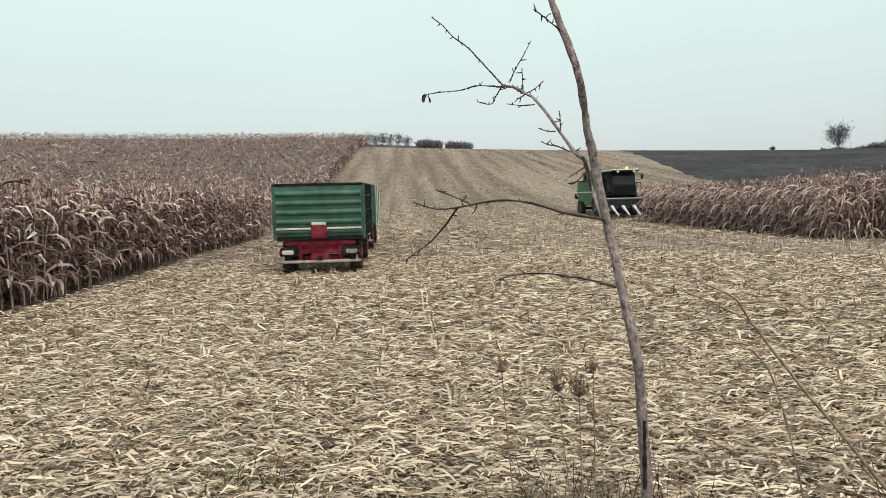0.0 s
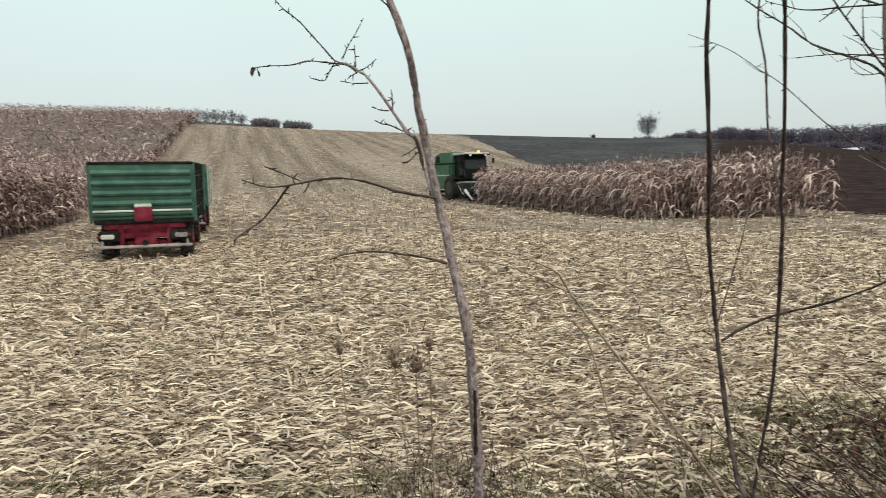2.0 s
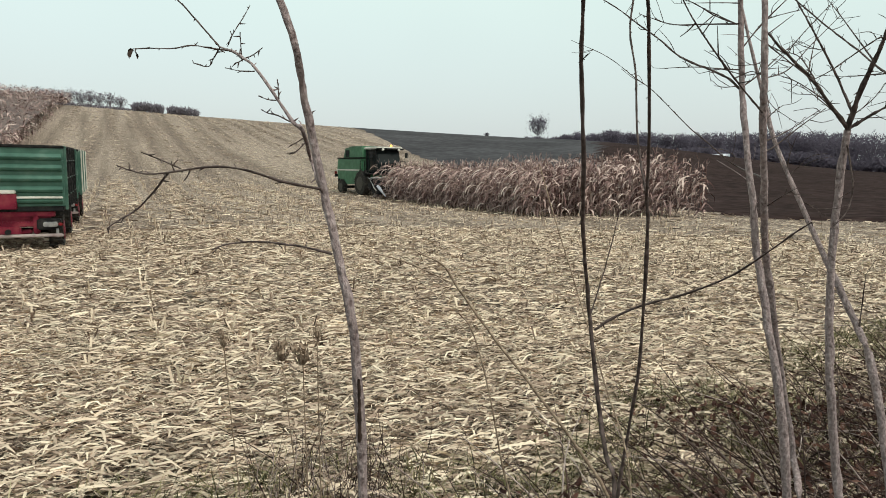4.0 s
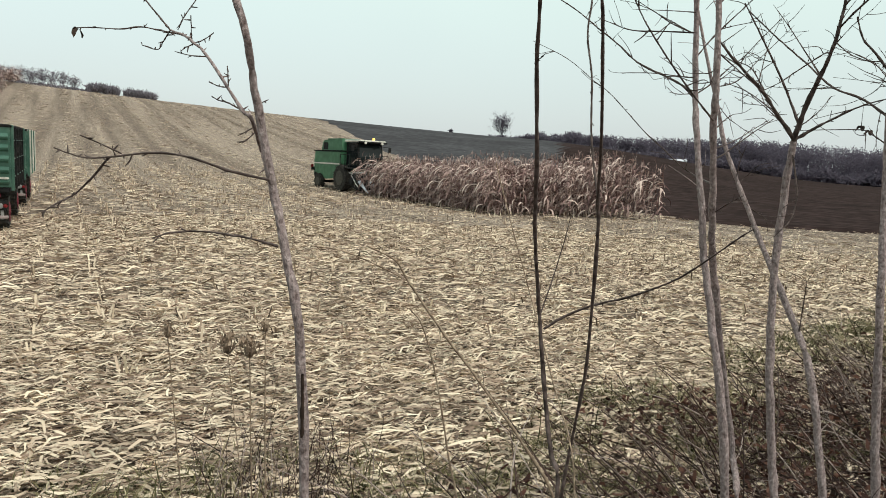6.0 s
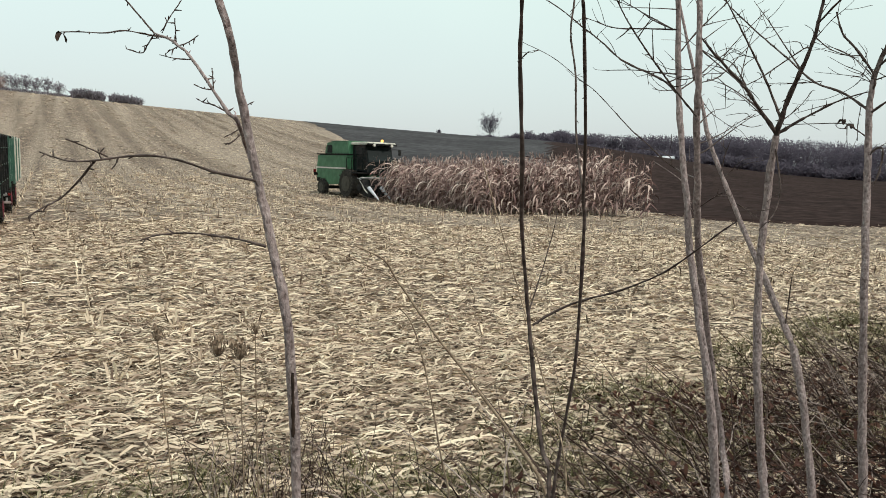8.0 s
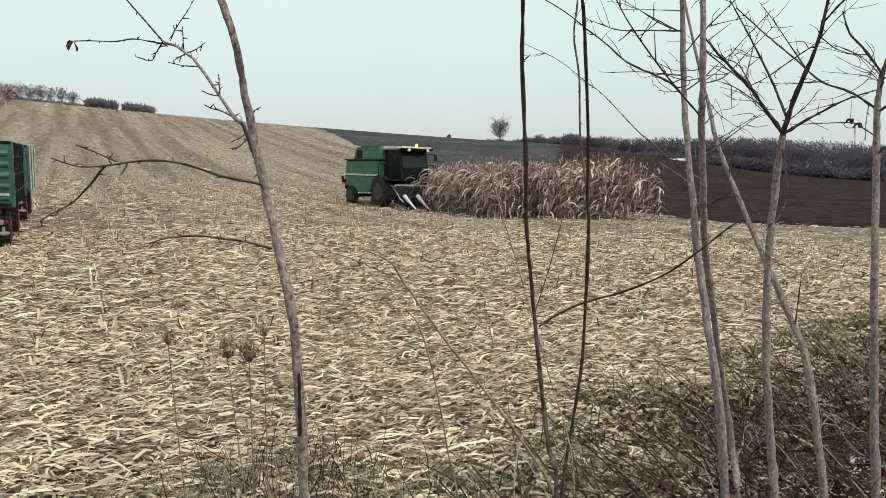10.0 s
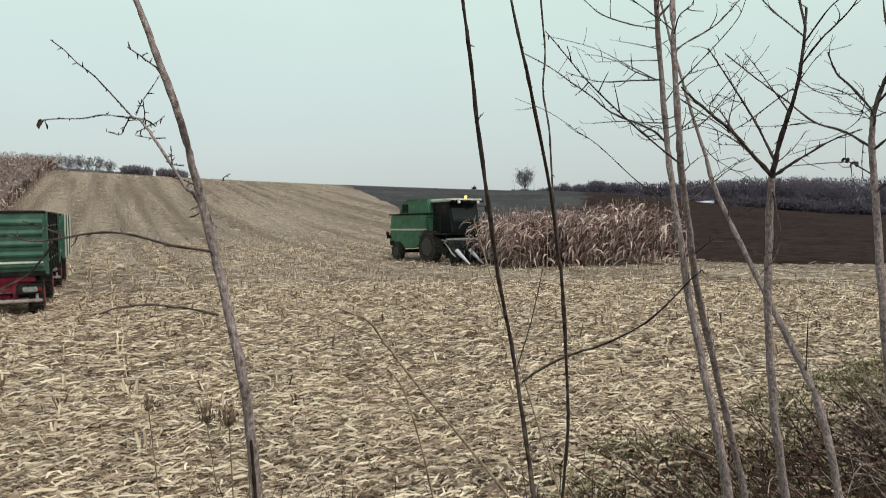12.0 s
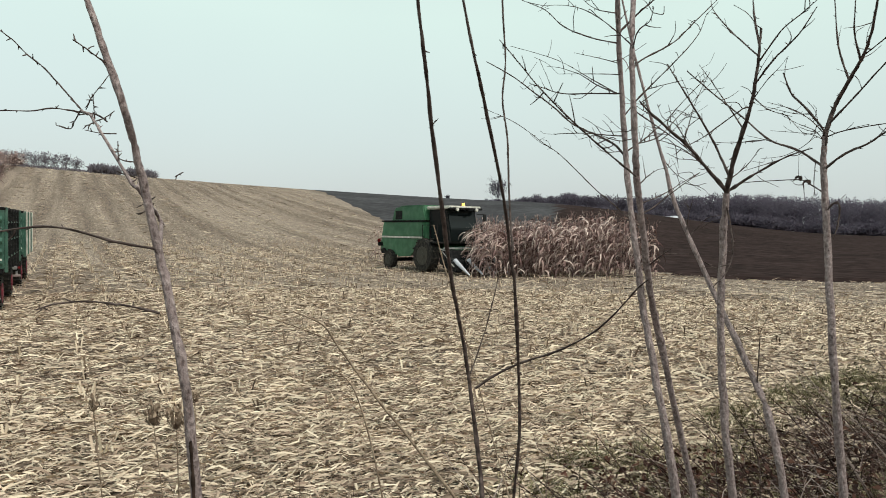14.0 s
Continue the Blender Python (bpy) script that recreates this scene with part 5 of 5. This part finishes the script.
def brambles():
    n = 1050
    x, y = rng.uniform(1.2, 9.5, n * 3), rng.uniform(1.6, 7.5, n * 3)
    d = verge_depth(x, y)
    d = d + rng.normal(0, 0.3, len(d))
    ok = (d > 0.1) & (d < 2.6) & (np.hypot(x - 0.4, y) > 2.3) & (rng.random(n * 3) < 0.75 + 0.25 * smooth(2, 5, x))
    x, y = x[ok][:n], y[ok][:n]
    out = []
    for px, py in zip(x, y):
        a, ln = rng.uniform(0, 6.28), rng.uniform(0.4, 1.35)
        p = np.array([px, py, -0.03])
        way = np.array([math.cos(a) * 0.75, math.sin(a) * 0.75, rng.uniform(0.35, 1.0)])
        pts = [p]
        for k in range(5):
            way = way + (0, 0, -0.2) + rng.normal(0, 0.16, 3)
            pts.append(pts[-1] + way / np.linalg.norm(way) * ln / 5)
        v, q, line, rad = tube(pts, rng.uniform(0.003, 0.0075), 0.0014, 4, 3)
        out.append((v, q))
        for _ in range(4):
            i = int(rng.integers(4, len(line)))
            e = line[i] + rng.normal(0, 0.1, 3) + (0, 0, 0.05)
            out.append(tube([line[i], (line[i] + e) / 2 + rng.normal(0, 0.012, 3), e], 0.002, 0.0008, 4, 2)[:2])
    for _ in range(560):
        px = rng.uniform(1.3, 7.0)
        py = 3.3 + (px - 2.75) * 0.36 - rng.uniform(0.0, 2.0)
        if math.hypot(px - 0.4, py) < 2.4:
            continue
        a, ln, rise = rng.normal(2.75, 0.75), rng.uniform(0.4, 1.25), rng.uniform(0.15, 0.95)
        p0 = np.array([px, py, -0.03])
        e = p0 + ln * np.array([math.cos(a) * math.cos(rise), math.sin(a) * math.cos(rise), math.sin(rise)])
        mid = (p0 + e) / 2 + (0, 0, 0.06) + rng.normal(0, 0.03, 3)
        v, q, line, rad = tube([p0, mid, e], rng.uniform(0.0035, 0.0075), 0.0015, 4, 5)
        out.append((v, q))
        for _ in range(3):
            i = int(rng.integers(3, len(line)))
            f = line[i] + rng.normal(0, 0.08, 3) + (0, 0, 0.06)
            out.append(tube([line[i], (line[i] + f) / 2 + rng.normal(0, 0.01, 3), f], 0.0018, 0.0008, 4, 2)[:2])
    for _ in range(150):
        p0 = np.array([rng.normal(0.75, 0.32), rng.normal(3.7, 0.18), -0.03])
        e = p0 + (rng.normal(0, 0.2), rng.normal(0, 0.15), rng.uniform(0.12, 0.55))
        out.append(tube([p0, (p0 + e) / 2 + rng.normal(0, 0.04, 3), e], 0.003, 0.001, 4, 3)[:2])
    tagged(new("bramble_thicket", mesh_of("bramble_thicket", *merge(out), M_BRUSH)), "tangled leafless red-brown brambles on the verge", "brambles", kind="stuff")
    m = 21000
    px, py = rng.uniform(1.4, 9.5, m * 2), rng.uniform(1.6, 7.5, m * 2)
    dd = verge_depth(px, py)
    dd = dd + 0.5 * np.sin(px * 2.3 + 1.0) * np.sin(py * 3.1) + rng.normal(0, 0.3, len(dd))
    ok = (dd > 0.2) & (dd < 2.8) & (np.hypot(px - 0.4, py) > 2.3) & (rng.random(m * 2) < 0.6 + 0.4 * smooth(2.2, 4.6, px))
    px, py = px[ok][:m], py[ok][:m]
    px = np.concatenate([px, rng.normal(3.92, 0.55, 900)])
    py = np.concatenate([py, rng.normal(3.96, 0.22, 900)])
    base = np.stack([px, py, rng.random(len(px)) ** 2 * 0.3], -1)
    k = len(px)
    v, q = ribbons(base, rng.uniform(0, 6.28, k), rng.normal(0.2, 0.5, k), rng.normal(-0.5, 0.6, k), rng.uniform(0.03, 0.085, k), rng.uniform(0.012, 0.034, k), 3, rng.normal(0, 0.8, k), taper=0.2)
    tagged(new("dead_leaves", mesh_of("dead_leaves", v, q, M_DEADLEAF)), "brown dead leaves caught among the brambles", "leaves", kind="stuff")


brambles()


def verge_bank():
    """A low bank of leaf mould, darkened for the shade under the brambles."""
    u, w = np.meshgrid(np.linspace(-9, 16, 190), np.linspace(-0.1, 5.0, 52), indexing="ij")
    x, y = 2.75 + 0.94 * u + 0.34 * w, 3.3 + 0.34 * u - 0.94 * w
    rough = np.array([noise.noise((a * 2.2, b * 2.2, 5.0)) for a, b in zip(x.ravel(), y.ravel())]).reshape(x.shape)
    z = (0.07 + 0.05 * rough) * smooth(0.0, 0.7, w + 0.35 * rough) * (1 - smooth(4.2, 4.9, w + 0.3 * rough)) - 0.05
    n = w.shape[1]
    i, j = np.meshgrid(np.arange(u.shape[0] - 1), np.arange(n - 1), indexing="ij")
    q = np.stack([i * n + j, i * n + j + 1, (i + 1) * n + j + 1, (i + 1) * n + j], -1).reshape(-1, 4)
    tagged(new("verge_bank", mesh_of("verge_bank", np.stack([x, y, z], -1).reshape(-1, 3), q, M_MOULD, True)), "low bank of leaf mould darkened as shade under brambles", "bank", kind="structure")


verge_bank()


def grass():
    cx, cy = [], []
    while len(cx) < 760:
        x, y = rng.uniform(-1.6, 10), rng.uniform(3.1, 8.0)
        d = verge_depth(x, y)
        near = (y < 4.25 + 0.1 * math.sin(x * 3)) and x < 3.2
        if (-1.2 < d < 1.4 and x > 2.2 and noise.noise((x * 1.1, y * 1.1, 2.0)) > -0.15) or (near and rng.random() < 0.42):
            cx.append(x)
            cy.append(y)
    blades = 26
    x = np.repeat(cx, blades) + rng.normal(0, 0.07, len(cx) * blades)
    y = np.repeat(cy, blades) + rng.normal(0, 0.06, len(cx) * blades)
    n = len(x)
    base = np.stack([x, y, np.full(n, -0.01)], -1)
    v, q = ribbons(base, rng.uniform(0, 6.28, n), rng.normal(1.0, 0.3, n), rng.normal(-0.3, 0.6, n), rng.uniform(0.1, 0.32, n), rng.uniform(0.004, 0.009, n), 4, 0, rng.normal(0, 0.4, n), taper=0.1)
    tagged(new("grass_tufts", mesh_of("grass_tufts", v, q, M_GRASS)), "withered olive and straw-coloured grass tufts on the verge", "grass", kind="stuff")


grass()


def wild_carrot(x, y, heads, label, size=1.0):
    """A dried umbel weed: a stem with forks, each with a closed brown seed head."""
    t = tagged(new("wild_carrot"), label, "weed", "dried weeds by the first tree")
    t.matrix_basis = pose(x, y, 0)
    top = np.array(heads[0])
    stem = [np.array([0, 0, -0.04]), top * 0.33 + (0.01, 0, 0), top * 0.66, top]
    part("stem", mesh_of("stem", *tube(stem, 0.0035, 0.0016, 5, 4)[:2], M_DRYSTEM), M_DRYSTEM, t)
    for _ in range(9):
        root = top * rng.uniform(0.25, 0.8)
        end = root + (rng.normal(0, 0.1), rng.normal(0, 0.06), rng.uniform(0.1, 0.28))
        part("side_twig", mesh_of("side_twig", *tube([root, (root + end) / 2 + (0.01, 0, -0.02), end], 0.0016, 0.0008, 4, 3)[:2], M_DRYSTEM), M_DRYSTEM, t)
    for k, hd in enumerate(heads):
        hd = np.array(hd)
        if k:
            root = top * rng.uniform(0.45, 0.7)
            part("side_stem", mesh_of("side_stem", *tube([root, (root + hd) / 2 + (0, 0, -0.03), hd], 0.0022, 0.0012, 5, 4)[:2], M_DRYSTEM), M_DRYSTEM, t)
        n = 34
        v, q = ribbons(np.repeat([hd], n, 0), rng.uniform(0, 6.28, n), rng.uniform(0.2, 1.2, n), rng.uniform(1.2, 2.2, n), size * rng.uniform(0.03, 0.055, n), 0.004 * size, 3, taper=0.5)
        w, r = ribbons(np.repeat([hd], n, 0) + size * (rng.normal(0, 0.012, (n, 3)) + (0, 0, 0.03)), rng.uniform(0, 6.28, n), 0.5, 1.5, 0.018 * size, 0.008 * size, 2)
        part("seed_head", mesh_of("seed_head", *merge([(v, q), (w, r)]), M_DRYSTEM), M_DRYSTEM, t, "closed brown seed head")
    return t


wild_carrot(0.507, 2.119, [(-0.044, -0.113, 1.352), (-0.103, -0.106, 1.366)], "dried wild carrot with closed grey-brown seed heads", 1.2)
wild_carrot(0.547, 2.219, [(-0.037, -0.150, 1.408)], "short dried wild carrot with a small seed head", 0.7)
wild_carrot(0.347, 2.224, [(-0.1, -0.15, 1.401)], "thin dried wild carrot leaning over the straw", 0.8)


# ---- the nearest husk leaves, each lying loose on the field ----
def husks():
    kinds = []
    for _ in range(10):
        ln = rng.uniform(0.12, 0.24)
        parts = [ribbons(np.zeros((1, 3)), 0.0, rng.uniform(0.05, 0.4), rng.uniform(-0.5, -0.1), ln, ln * rng.uniform(0.08, 0.14), 5, rng.normal(0, 0.4), rng.normal(0, 0.6), taper=0.15)]
        me = mesh_of("husk_leaf", *merge(parts), M_LITTER)
        kinds.append(me)
    x, y = scatter(600, 3.2, 7.0, -42, 42)
    for i in range(260):
        ob = new("husk_leaf", kinds[i % 10])
        ob.parent = ground
        ob.matrix_basis = pose(x[i], y[i], float(rng.uniform(0.03, 0.07)), 0, 0, float(rng.normal(0, 40) + 180 * rng.integers(0, 2)))


husks()


# ---- what moves ----
def motions():
    rows = [(t, pose(x, y, float(land(x, y)) - 0.02, 0, 0, HEAD)) for t, x, y in WAY]
    walk(COMBINE, rows)
    # the wheels roll with the way that the machine has gone
    gone, last = 0.0, WAY[0]
    spin = [(0.0, 0.0)]
    for a in WAY[1:]:
        gone += math.hypot(a[1] - last[1], a[2] - last[2])
        spin.append((a[0], gone))
        last = a
    ts, ds = zip(*spin)
    for ob, x, y, r in WHEELS:
        times = np.arange(0, 14.01, 0.25)
        walk(ob, [(float(t), pose(x, y, r, math.degrees(float(np.interp(t, ts, ds)) / r), 0, 0)) for t in times])
    # each clump goes down as the header comes over it
    ys = [y for _, _, y in WAY][::-1]
    tt = [t for t, _, _ in WAY][::-1]
    for ob, x, y in CLUMPS:
        z = float(land(x, y))
        up = pose(x, y, z, 0, 0, HEAD)
        hit = float(np.interp(y + 2.7, ys, tt)) if y + 2.7 >= ys[0] else 99.0
        if hit > 13.6:
            walk(ob, [(0.0, up), (14.0, up)])
            continue
        rows = [(0.0, up)] if hit > 0.3 else []
        first = max(0.0, hit - 0.25)
        if first > 0.1:
            rows.append((first, up))
        else:
            rows = [(0.0, up)]
        rows.append((hit + 0.6, pose(x + 0.05, y + 0.5, z - 1.6, 10, 0, HEAD)))
        rows.append((hit + 1.1, pose(x + 0.05, y + 0.6, z - 3.1, 12, 0, HEAD)))
        if hit + 1.1 < 13.9:
            rows.append((14.0, pose(x + 0.05, y + 0.6, z - 3.1, 12, 0, HEAD)))
        walk(ob, [r for r in rows if r[0] <= 15.0])


motions()
